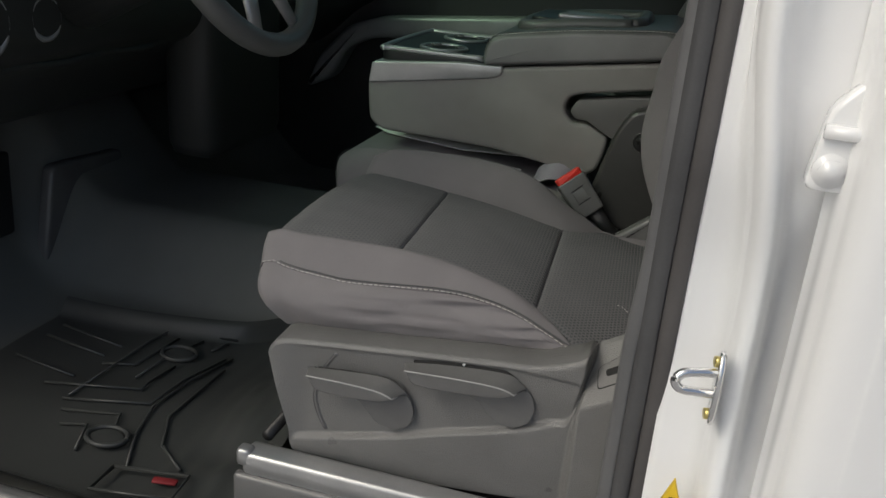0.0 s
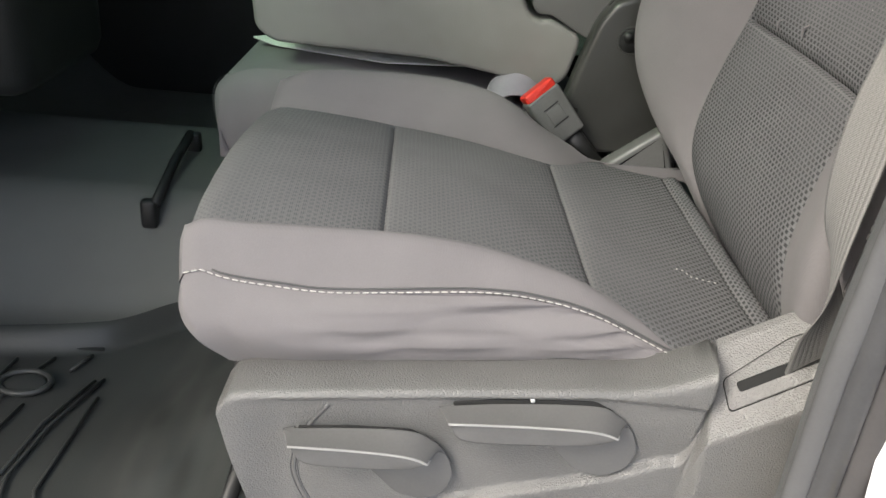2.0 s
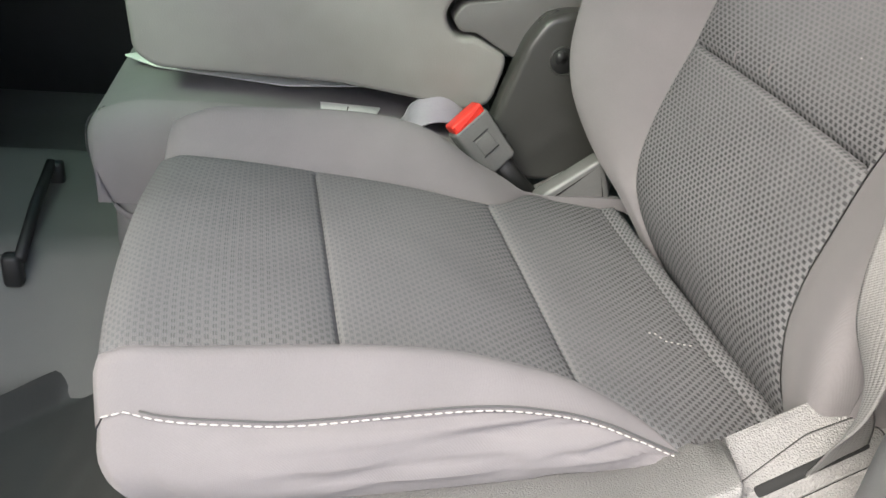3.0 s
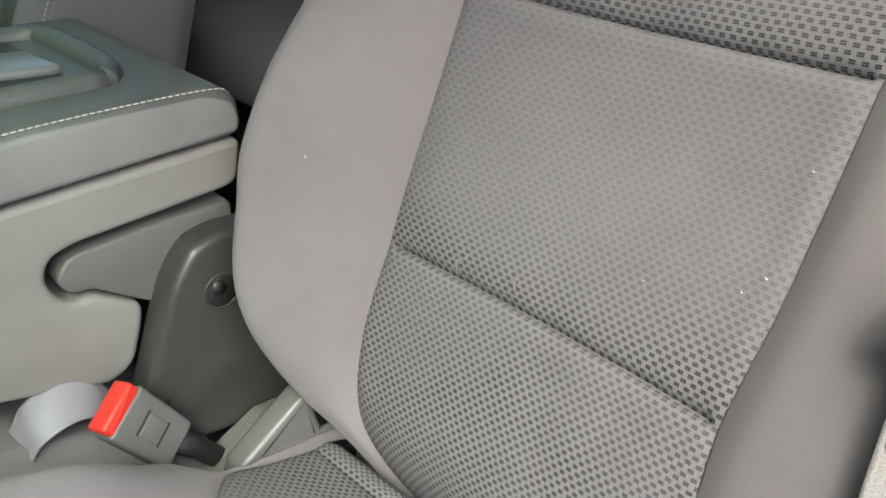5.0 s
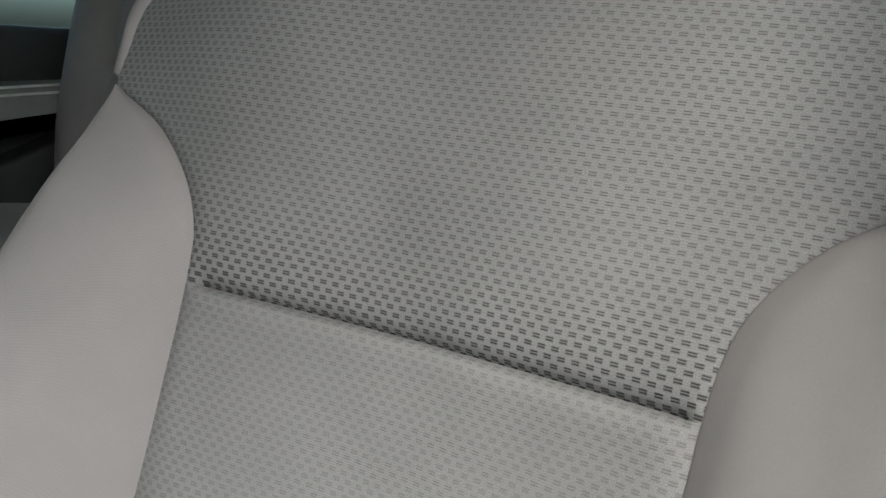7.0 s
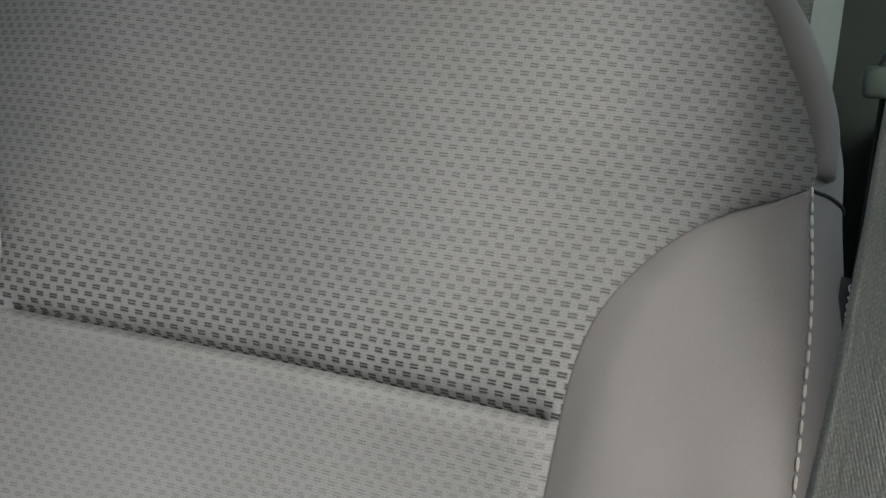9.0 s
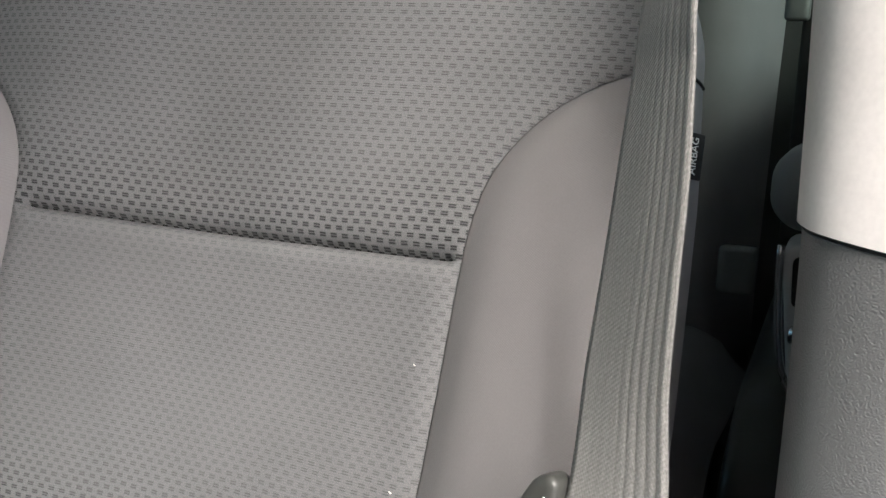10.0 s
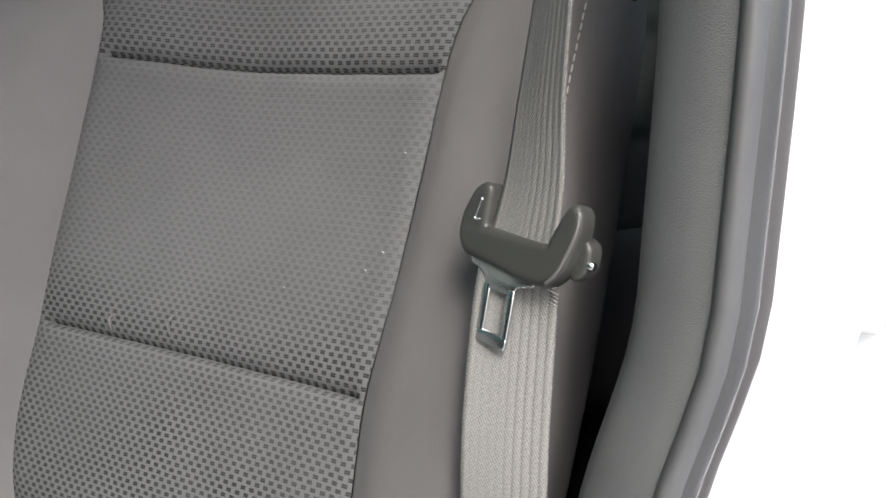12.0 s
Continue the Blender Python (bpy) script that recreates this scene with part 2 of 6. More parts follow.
DASH = leather_grain("dash_plastic", (0.03, 0.032, 0.03), 0.5, 500.0, 0.0003)
HEADLINER = speckled("headliner_cloth", (0.66, 0.65, 0.63), rough=0.95, grain=0.0003)
THREAD = speckled("pale_thread", (0.62, 0.6, 0.57), rough=0.7, fine=2000.0, grain=0.0)
THREAD_DARK = speckled("grey_thread", (0.1, 0.1, 0.1), rough=0.7, grain=0.0)
TAG_BLACK = speckled("black_woven_tag", (0.015, 0.015, 0.015), rough=0.8, grain=0.0001)
TAG_WHITE = speckled("white_print", (0.75, 0.75, 0.75), rough=0.7, grain=0.0)
YELLOW = speckled("yellow_label", (0.75, 0.5, 0.02), rough=0.5, grain=0.0)
PAPER = speckled("white_paper", (0.8, 0.8, 0.78), rough=0.8, grain=0.0)
CONCRETE = speckled("concrete_floor", (0.42, 0.41, 0.4), rough=0.8, scale=1.0, fine=60.0, grain=0.001)
UNDER_SEAT_BLACK = speckled("near_black_under_seat", (0.03, 0.03, 0.03), rough=0.9, grain=0.0)


# ---- building tools ----
def part(name, bm, material, parent=None, label="", smooth=True):
    mesh = bpy.data.meshes.new(name)
    if bm.faces:
        bmesh.ops.recalc_face_normals(bm, faces=bm.faces)
    bm.to_mesh(mesh)
    bm.free()
    mesh.materials.append(material)
    if smooth:
        mesh.shade_smooth()
    ob = new(name, mesh)
    if parent is not None:
        ob.parent = parent
    if label:
        ob["label"] = label
    return ob


def empty(name, label, category, group="", kind=""):
    ob = new(name)
    ob.empty_display_size = 0.05
    return tagged(ob, label, category, group, kind)


def curve_table(table, x):
    """Catmull-Rom through a short table of (x, value)."""
    xs = [p[0] for p in table]
    if x <= xs[0]:
        return table[0][1]
    if x >= xs[-1]:
        return table[-1][1]
    i = max(k for k in range(len(xs) - 1) if xs[k] <= x)
    p1, p2 = table[i], table[i + 1]
    p0 = table[i - 1] if i else p1
    p3 = table[i + 2] if i + 2 < len(table) else p2
    h = p2[0] - p1[0]
    m1 = (p2[1] - p0[1]) / (p2[0] - p0[0]) if p2[0] != p0[0] else 0
    m2 = (p3[1] - p1[1]) / (p3[0] - p1[0]) if p3[0] != p1[0] else 0
    t = (x - p1[0]) / h
    return (2 * t**3 - 3 * t * t + 1) * p1[1] + (t**3 - 2 * t * t + t) * h * m1 + (-2 * t**3 + 3 * t * t) * p2[1] + (t**3 - t * t) * h * m2


def spline(points, n):
    """n + 1 points along a Catmull-Rom curve through the given points."""
    pts = [Vector(p) for p in points]
    pts = [2 * pts[0] - pts[1]] + pts + [2 * pts[-1] - pts[-2]]
    out = []
    segs = len(pts) - 3
    for k in range(n + 1):
        s = k / n * segs
        i = min(int(s), segs - 1)
        t = s - i
        a, b, c, d = pts[i : i + 4]
        out.append(0.5 * (2 * b + (c - a) * t + (2 * a - 5 * b + 4 * c - d) * t * t + (3 * b - a - 3 * c + d) * t**3))
    return out


def grid_mesh(rows, uvs=None, closed=False, keep=None):
    """A bmesh from rows of points; uvs: rows of (u, v)."""
    bm = bmesh.new()
    layer = bm.loops.layers.uv.new("UVMap") if uvs else None
    verts = [[bm.verts.new(p) for p in row] for row in rows]
    count = len(rows[0])
    for i in range(len(rows) - 1):
        for j in range(count if closed else count - 1):
            if keep and not keep(i, j):
                continue
            k = (j + 1) % count
            quad = (verts[i][j], verts[i][k], verts[i + 1][k], verts[i + 1][j])
            face = bm.faces.new(quad)
            if uvs:
                for loop, (a, b) in zip(face.loops, ((i, j), (i, k), (i + 1, k), (i + 1, j))):
                    loop[layer].uv = uvs[a][b]
    loose = [v for v in bm.verts if not v.link_faces]
    bmesh.ops.delete(bm, geom=loose, context="VERTS")
    return bm


def tube(points, radius, sides=8, flat=1.0, cap=True, bm=None, up=(0, 0, 1)):
    """A round bar along points; radius may be a list."""
    bm = bm or bmesh.new()
    pts = [Vector(p) for p in points]
    rings = []
    for i, p in enumerate(pts):
        d = (pts[min(i + 1, len(pts) - 1)] - pts[max(i - 1, 0)]).normalized()
        ref = Vector(up) if abs(d.dot(Vector(up))) < 0.95 else Vector((1, 0, 0))
        a = d.cross(ref).normalized()
        b = a.cross(d)
        r = radius[i] if isinstance(radius, (list, tuple)) else radius
        rings.append([bm.verts.new(p + (a * math.cos(2 * math.pi * k / sides) + b * flat * math.sin(2 * math.pi * k / sides)) * r) for k in range(sides)])
    for u, v in zip(rings, rings[1:]):
        for k in range(sides):
            bm.faces.new((u[k], u[(k + 1) % sides], v[(k + 1) % sides], v[k]))
    if cap:
        bm.faces.new(rings[0][::-1])
        bm.faces.new(rings[-1])
    return bm


def rounded(points, radius, n=4):
    """A 2D polygon with its corners rounded."""
    out, count = [], len(points)
    for i in range(count):
        p, a, b = Vector(points[i]), Vector(points[i - 1]), Vector(points[(i + 1) % count])
        da, db = a - p, b - p
        r = min(radius, da.length * 0.45, db.length * 0.45)
        s, e = p + da.normalized() * r, p + db.normalized() * r
        for k in range(n + 1):
            t = k / n
            out.append((1 - t) ** 2 * s + 2 * t * (1 - t) * p + t * t * e)
    return out


def slab(outline, plane, lo, hi, bevel=0.003, steps=2, bm=None):
    """An outline in two axes, thickened from lo to hi along the third, with its rims rounded. plane: "xz", "xy" or "yz"."""
    bm = bm or bmesh.new()
    order = {"xz": lambda a, b, c: (a, c, b), "xy": lambda a, b, c: (a, b, c), "yz": lambda a, b, c: (c, a, b)}[plane]
    count = len(outline)
    pts = [Vector((p[0], p[1])) for p in outline]
    area = sum(pts[i].x * pts[(i + 1) % count].y - pts[(i + 1) % count].x * pts[i].y for i in range(count))
    sign = 1 if area > 0 else -1
    normals = []
    for i in range(count):
        d = (pts[(i + 1) % count] - pts[i - 1])
        normals.append(Vector((d.y, -d.x)).normalized() * sign if d.length > 1e-9 else Vector((0, 0)))
    rings = []
    span = [(bevel - bevel * math.sin(math.pi / 2 * k / steps), lo + bevel - bevel * math.cos(math.pi / 2 * k / steps)) for k in range(steps + 1)]
    span += [(s, hi + lo - c) for s, c in reversed(span)]
    for inset, c in span:
        rings.append([bm.verts.new(order(*(p - n * inset), c)) for p, n in zip(pts, normals)])
    for u, v in zip(rings, rings[1:]):
        for k in range(count):
            bm.faces.new((u[k], u[(k + 1) % count], v[(k + 1) % count], v[k]))
    bm.faces.new(rings[0])
    bm.faces.new(rings[-1])
    return bm


def box(lo, hi, bevel=0.004, steps=2, bm=None):
    (x0, y0, z0), (x1, y1, z1) = lo, hi
    r = min(bevel * 1.5, 0.45 * (x1 - x0), 0.45 * (y1 - y0))
    return slab(rounded([(x0, y0), (x1, y0), (x1, y1), (x0, y1)], r, 3), "xy", z0, z1, min(bevel, 0.45 * (z1 - z0)), steps, bm)


def stitches(line, pitch, length, radius, bm=None):
    """Short threads laid end to end along a line of points."""
    bm = bm or bmesh.new()
    pts = [Vector(p) for p in line]
    dist = [0.0]
    for a, b in zip(pts, pts[1:]):
        dist.append(dist[-1] + (b - a).length)

    def at(s):
        for i in range(len(pts) - 1):
            if s <= dist[i + 1]:
                return pts[i].lerp(pts[i + 1], (s - dist[i]) / max(dist[i + 1] - dist[i], 1e-9))
        return pts[-1]

    s = 0.0
    while s + length < dist[-1]:
        tube([at(s), at(s + length * 0.2), at(s + length * 0.8), at(s + length)], [radius * 0.4, radius, radius, radius * 0.4], 6, bm=bm)
        s += pitch
    return bm


def smooth01(x, lo, hi):
    t = min(1.0, max(0.0, (x - lo) / (hi - lo)))
    return t * t * (3 - 2 * t)


# ---- seats ----
SEAT_Y = 0.222
STITCH = [(-0.05, 0.36), (0.0, 0.360), (0.035, 0.349), (0.076, 0.346), (0.11, 0.345), (0.17, 0.350), (0.25, 0.356), (0.30, 0.352), (0.335, 0.344), (0.37, 0.330), (0.412, 0.314), (0.52, 0.312)]
STITCH_OUT = [(-0.05, 0.216), (0.0, 0.222), (0.035, 0.230), (0.076, 0.234), (0.30, 0.234), (0.412, 0.241), (0.52, 0.241)]
INSERT_EDGE = [(-0.05, 0.162), (0.0, 0.158), (0.06, 0.152), (0.15, 0.146), (0.25, 0.150), (0.33, 0.155), (0.36, 0.164), (0.385, 0.186), (0.412, 0.214), (0.45, 0.212), (0.56, 0.212)]
INSERT_EDGE_OUT = [(-0.05, 0.192), (0.0, 0.186), (0.03, 0.181), (0.10, 0.176), (0.17, 0.172), (0.25, 0.167), (0.33, 0.170), (0.36, 0.178), (0.385, 0.203), (0.412, 0.240), (0.425, 0.227), (0.445, 0.217), (0.465, 0.214), (0.485, 0.217), (0.52, 0.224)]
INSERT_Z = [(-0.05, 0.372), (0.0, 0.374), (0.08, 0.372), (0.155, 0.366), (0.25, 0.351), (0.35, 0.329), (0.412, 0.316), (0.50, 0.303), (0.525, 0.305), (0.545, 0.299), (0.57, 0.275)]
CREST_Z = [(-0.05, 0.384), (0.0, 0.389), (0.10, 0.396), (0.20, 0.395), (0.25, 0.388), (0.30, 0.372), (0.34, 0.354), (0.38, 0.334), (0.412, 0.316), (0.52, 0.30)]
SKIRT_LOW = [(-0.05, 0.262), (0.045, 0.272), (0.24, 0.289), (0.41, 0.308), (0.52, 0.30)]
FRONT_ROLL = [(0.075, -0.105), (0.062, -0.09), (0.046, -0.072), (0.026, -0.05), (0.010, -0.032), (0.002, -0.018), (0.006, -0.007), (0.021, -0.001)]


def with_seams(lo, hi, step, seams):
    vals = {round(lo + k * step, 5) for k in range(int((hi - lo) / step) + 1)} | {hi}
    for s in seams:
        vals = {v for v in vals if abs(v - s) > 0.006}
        vals |= {round(s + d, 5) for d in (-0.006, -0.0042, -0.003, -0.0018, -0.0008, 0, 0.0008, 0.0018, 0.003, 0.0045, 0.006)}
    return sorted(vals)


def cushion(seat, y0, front_seam=0.155, mid_seam=0.349):
    """The seat cushion: three woven panels between two bolsters, over side skirts."""
    xs = with_seams(0.03, 0.57, 0.007, (front_seam, mid_seam, 0.505))
    panels = {k: [] for k in ("skirt_a", "bolster_a", "insert", "bolster_b", "skirt_b")}
    uvs = {k: [] for k in panels}
    rows = [("roll", r) for r in FRONT_ROLL] + [("top", x) for x in xs]
    for kind, val in rows:
        x = val if kind == "top" else 0.022
        drop = 0.0 if kind == "top" else val[1]
        zi, zc, zs, zl = (curve_table(t, x) for t in (INSERT_Z, CREST_Z, STITCH, SKIRT_LOW))
        e, so = curve_table(INSERT_EDGE, x), curve_table(STITCH_OUT, x)
        flat = 1.0 if kind == "top" else max(0.0, 1 + drop / 0.1)
        zc, zs = zi + (zc - zi) * flat, zi + (zs - zi) * flat

        def place(dy, z):
            """A point of this row, bowed forward in the middle."""
            bow = -0.020 * (1 - (dy / 0.235) ** 2) * (1 - smooth01(x, 0.02, 0.12)) - 0.05 * dy * smooth01(x, 0.02, 0.12)
            if kind == "top":
                px = x + bow
            else:
                px = val[0] + bow
                z = z + drop
            return Vector((px, y0 + dy, z))

        groove = 0.0
        if kind == "top":
            groove = sum(0.0022 * math.exp(-(((x - s) / 0.0022) ** 2)) + 0.0048 * math.exp(-abs(x - s) / 0.010) for s in (front_seam, mid_seam)) + 0.005 * math.exp(-(((x - 0.505) / 0.003) ** 2))
            puff = 0.005 * math.sin(math.pi * smooth01(x, front_seam, mid_seam)) + 0.004 * (1 - smooth01(x, 0.05, front_seam))
        else:
            puff = 0.003
        ins, iuv = [], []
        n = 56
        outer = curve_table(INSERT_EDGE_OUT, x) if y0 == SEAT_Y else e
        for k in range(n + 1):
            t = math.sin(math.pi / 2 * 0.97 * (-1 + 2 * k / n)) / math.sin(math.pi / 2 * 0.97)
            half = outer if t < 0 else e
            edge = (1 - abs(t)) * half
            z = zi + puff * (1 - t * t) - 0.0025 * math.exp(-((edge / 0.008) ** 2)) - 0.0028 * math.exp(-((edge / 0.0022) ** 2)) - groove * smooth01(edge, 0.0, 0.012)
            z += 0.0012 * noise.noise((x * 14, t * 4, y0)) * smooth01(edge, 0, 0.02)
            if kind == "top":
                z -= 0.030 * smooth01(x, 0.518, 0.550)
            ins.append(place(t * half, z))
            iuv.append((t * half, 10.65 - (x + 0.6 * max(0.0, x - 0.505) if kind == "top" else val[0] + val[1])))
        panels["insert"].append(ins)
        uvs["insert"].append(iuv)
        for sgn, nm in ((-1, "a"), (1, "b")):
            inner = outer if sgn < 0 else e
            so = curve_table(STITCH_OUT, x) - (0.0275 * smooth01(x, 0.36, 0.415) if sgn > 0 else 0.0)
            crest = zc - 0.006 * smooth01(x, 0.0, 0.06) * (1 - smooth01(x, 0.26, 0.34)) * flat if sgn < 0 else zc + 0.017 * smooth01(x, -0.02, 0.06) * (1 - smooth01(x, 0.27, 0.36)) * flat
            width = max(so - inner, 0.0005)
            keys = [(sgn * so, zs), (sgn * (inner + width * 0.55), crest + (0.004 * smooth01(x, 0.41, 0.44) if sgn < 0 else 0.0)), (sgn * inner, zi - 0.007)]
            line = spline([(0, a, b) for a, b in keys], 16)
            pts, uv = [], []
            for q, p in enumerate(line):
                wr = 0.0016 * noise.noise((x * 10, p.y * 30, 3 + y0)) if kind == "top" else 0
                pts.append(place(p.y, p.z + wr))
                uv.append((p.y + zs - p.z, x if kind == "top" else val[0] + val[1]))
            panels["bolster_" + nm].append(pts)
            uvs["bolster_" + nm].append(uv)
            low = min(zl, zs - 0.006)
            mid = (zs + low) / 2
            swell = 0.02 * min(1.0, (zs - low) / 0.06)
            if kind == "roll":
                low = min(zl, zs + drop - 0.002)
                mid = (zs + drop + low) / 2
                swell = 0.02 * min(1.0, (zs + drop - low) / 0.06)
            top = zs + (drop if kind == "roll" else 0.0)
            keys = [(sgn * (so + swell * 0.35), low), (sgn * (so + swell), mid), (sgn * (so + 0.004), top - min(0.005, (top - low) * 0.3)), (sgn * so, top)]
            line = spline([(0, a, b) for a, b in keys], 18)
            pts, uv = [], []
            base_x = x if kind == "top" else val[0]
            for q, p in enumerate(line):
                depth = math.sin(math.pi * q / 18)
                wave = noise.noise((x * 5, (p.z - 0.12 * x) * 72, 9 + y0))
                fine = noise.noise((x * 9, (p.z - 0.08 * x) * 130, 4 + y0))
                fold = depth * smooth01(x, 0.03, 0.2) * (0.015 * wave - 0.006 * math.exp(-((wave / 0.08) ** 2)) + 0.006 * fine) if kind == "top" else 0
                back = 0.050 * smooth01((top - p.z) / 0.09, 0.1, 1.0) * (1 - smooth01(base_x, 0.0, 0.14))
                pts.append(Vector((base_x + back - 0.05 * p.y * smooth01(base_x, 0.02, 0.12), y0 + p.y + sgn * fold, p.z)))
                uv.append((p.z, base_x))
            panels["skirt_" + nm].append(pts)
            uvs["skirt_" + nm].append(uv)
    first = len(FRONT_ROLL)
    cut = [first + xs.index(front_seam), first + xs.index(mid_seam)]
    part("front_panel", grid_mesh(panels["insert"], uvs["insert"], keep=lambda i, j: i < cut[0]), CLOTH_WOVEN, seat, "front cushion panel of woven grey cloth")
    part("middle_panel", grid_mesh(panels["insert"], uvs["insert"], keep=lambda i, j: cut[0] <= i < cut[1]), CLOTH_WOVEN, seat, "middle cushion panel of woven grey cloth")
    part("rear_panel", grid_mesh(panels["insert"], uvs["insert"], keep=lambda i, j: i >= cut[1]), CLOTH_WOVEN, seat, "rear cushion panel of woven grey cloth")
    for nm in "ab":
        part("cushion_bolster", grid_mesh(panels["bolster_" + nm], uvs["bolster_" + nm]), CLOTH_PLAIN, seat, "smooth grey cushion bolster")
        part("cushion_skirt", grid_mesh(panels["skirt_" + nm], uvs["skirt_" + nm]), CLOTH_PLAIN, seat, "creased grey cloth side skirt")
    line = [r[0] + Vector((0, -0.001, 0.0012)) for r, x in zip(panels["bolster_a"], rows) if (x[0] == "top" and x[1] < 0.413) or (x[0] == "roll" and x[1][1] > -0.01)]
    part("stitching", stitches(line, 0.0072, 0.0056, 0.00062), THREAD, seat, "pale contrast stitching")
    # dark tube stands in for shade under the bolster's overhang
    seam = [r[0] + Vector((0, 0.0004, 0.0042 + 0.0006 * noise.noise((r[0].x * 40, 0, 0)))) for r, x in zip(panels["bolster_a"], rows) if x[0] == "top" and x[1] < 0.413]
    part("seam_shade_line", tube(seam, 0.0008, 6), THREAD_DARK, seat, "dark tube for the shade in the seam above the stitching")
    if y0 == SEAT_Y:
        line = [r[-1] + Vector((0, -0.003, 0.0075)) for r, x in zip(panels["bolster_a"], rows) if x[0] == "top" and 0.413 < x[1] < 0.49]
        part("corner_stitching", stitches(line, 0.0055, 0.004, 0.0007), THREAD_DARK, seat, "dark stitching round the corner patch")
        line = [nearest(panels["insert"], (0.452 + 0.006 * k, 0.153 - 0.002 * k, 0.31)) + Vector((0, 0, 0.0008)) for k in range(8)]
        part("loose_stitches", stitches(line, 0.0062, 0.0026, 0.0005), THREAD, seat, "short row of pale loose stitches")
    part("cushion_core", box((0.03, y0 - 0.2, 0.2), (0.5, y0 + 0.2, 0.29), 0.02), UNDER_SEAT_BLACK, seat, "dark underside of the cushion")
    return panels


BACK_FOOT = Vector((0.484, 0, 0.307))
BACK_UP, BACK_FWD = Vector((0.294, 0, 0.956)), Vector((-0.956, 0, 0.294))
BACK_EDGE = [(-0.03, 0.12), (0.0, 0.13), (0.05, 0.158), (0.09, 0.168), (0.14, 0.177), (0.22, 0.175), (0.28, 0.171), (0.334, 0.165), (0.386, 0.160), (0.45, 0.155), (0.485, 0.158), (0.517, 0.178), (0.546, 0.215), (0.56, 0.246), (0.572, 0.272), (0.60, 0.274), (0.63, 0.275), (0.66, 0.265), (0.72, 0.23)]
BACK_EDGE_OUT = [(-0.03, 0.215), (0.0, 0.205), (0.05, 0.190), (0.12, 0.1666), (0.17, 0.161), (0.22, 0.158), (0.26, 0.161), (0.30, 0.165), (0.38, 0.1685), (0.45, 0.1705), (0.478, 0.173), (0.50, 0.1785), (0.52, 0.1895), (0.543, 0.2085), (0.559, 0.231), (0.572, 0.260), (0.60, 0.2575), (0.636, 0.245), (0.674, 0.228), (0.72, 0.20)]
TWIST = [(0.22, 0.0), (0.45, 0.020), (0.52, 0.026), (0.572, 0.034), (0.72, 0.036)]
BACK_CORNER_OUT = [(-0.03, 0.232), (0.0, 0.245), (0.05, 0.258), (0.10, 0.263), (0.15, 0.266), (0.3, 0.270), (0.5, 0.267), (0.572, 0.2605), (0.60, 0.2575), (0.636, 0.245), (0.674, 0.228), (0.72, 0.20)]
BACK_CORNER = [(-0.075, 0.09), (-0.03, 0.130), (0.0, 0.155), (0.03, 0.188), (0.06, 0.222), (0.10, 0.250), (0.15, 0.264), (0.3, 0.270), (0.5, 0.269), (0.572, 0.2725), (0.60, 0.274), (0.63, 0.275), (0.66, 0.265), (0.72, 0.23)]
CREST_N = [(-0.075, -0.105), (-0.03, -0.074), (0.0, -0.044), (0.03, -0.010), (0.05, 0.018), (0.079, 0.050), (0.112, 0.078), (0.155, 0.098), (0.22, 0.110), (0.267, 0.115), (0.336, 0.103), (0.397, 0.081), (0.45, 0.060), (0.50, 0.034), (0.54, 0.004), (0.572, -0.02), (0.72, -0.07)]
CORNER_N = [(-0.075, -0.11), (-0.03, -0.08), (0.0, -0.05), (0.05, -0.002), (0.10, 0.040), (0.155, 0.070), (0.22, 0.085), (0.30, 0.083), (0.40, 0.057), (0.48, 0.026), (0.53, -0.002), (0.572, -0.022), (0.65, -0.04), (0.72, -0.08)]
CREST_OUT = [(-0.03, -0.05), (0.03, -0.02), (0.06, -0.002), (0.10, 0.014), (0.15, 0.026), (0.22, 0.036), (0.30, 0.039), (0.40, 0.032), (0.48, 0.019), (0.53, 0.005), (0.566, -0.02), (0.72, -0.07)]
CORNER_OUT = [(-0.03, -0.06), (0.05, -0.03), (0.12, -0.010), (0.22, 0.008), (0.30, 0.020), (0.40, 0.019), (0.48, 0.009), (0.53, -0.005), (0.566, -0.022), (0.65, -0.04), (0.72, -0.08)]
EDGE_N = [(-0.075, -0.150), (-0.03, -0.095), (0.0, -0.055), (0.03, -0.026), (0.06, -0.009), (0.10, 0.0), (0.45, 0.0), (0.52, -0.006), (0.566, -0.020), (0.65, -0.038), (0.72, -0.08)]
MID_N = [(-0.075, -0.145), (-0.03, -0.093), (0.0, -0.053), (0.03, -0.028), (0.06, -0.012), (0.1, -0.006), (0.35, -0.014), (0.45, -0.010), (0.60, -0.004), (0.68, -0.02), (0.72, -0.06)]


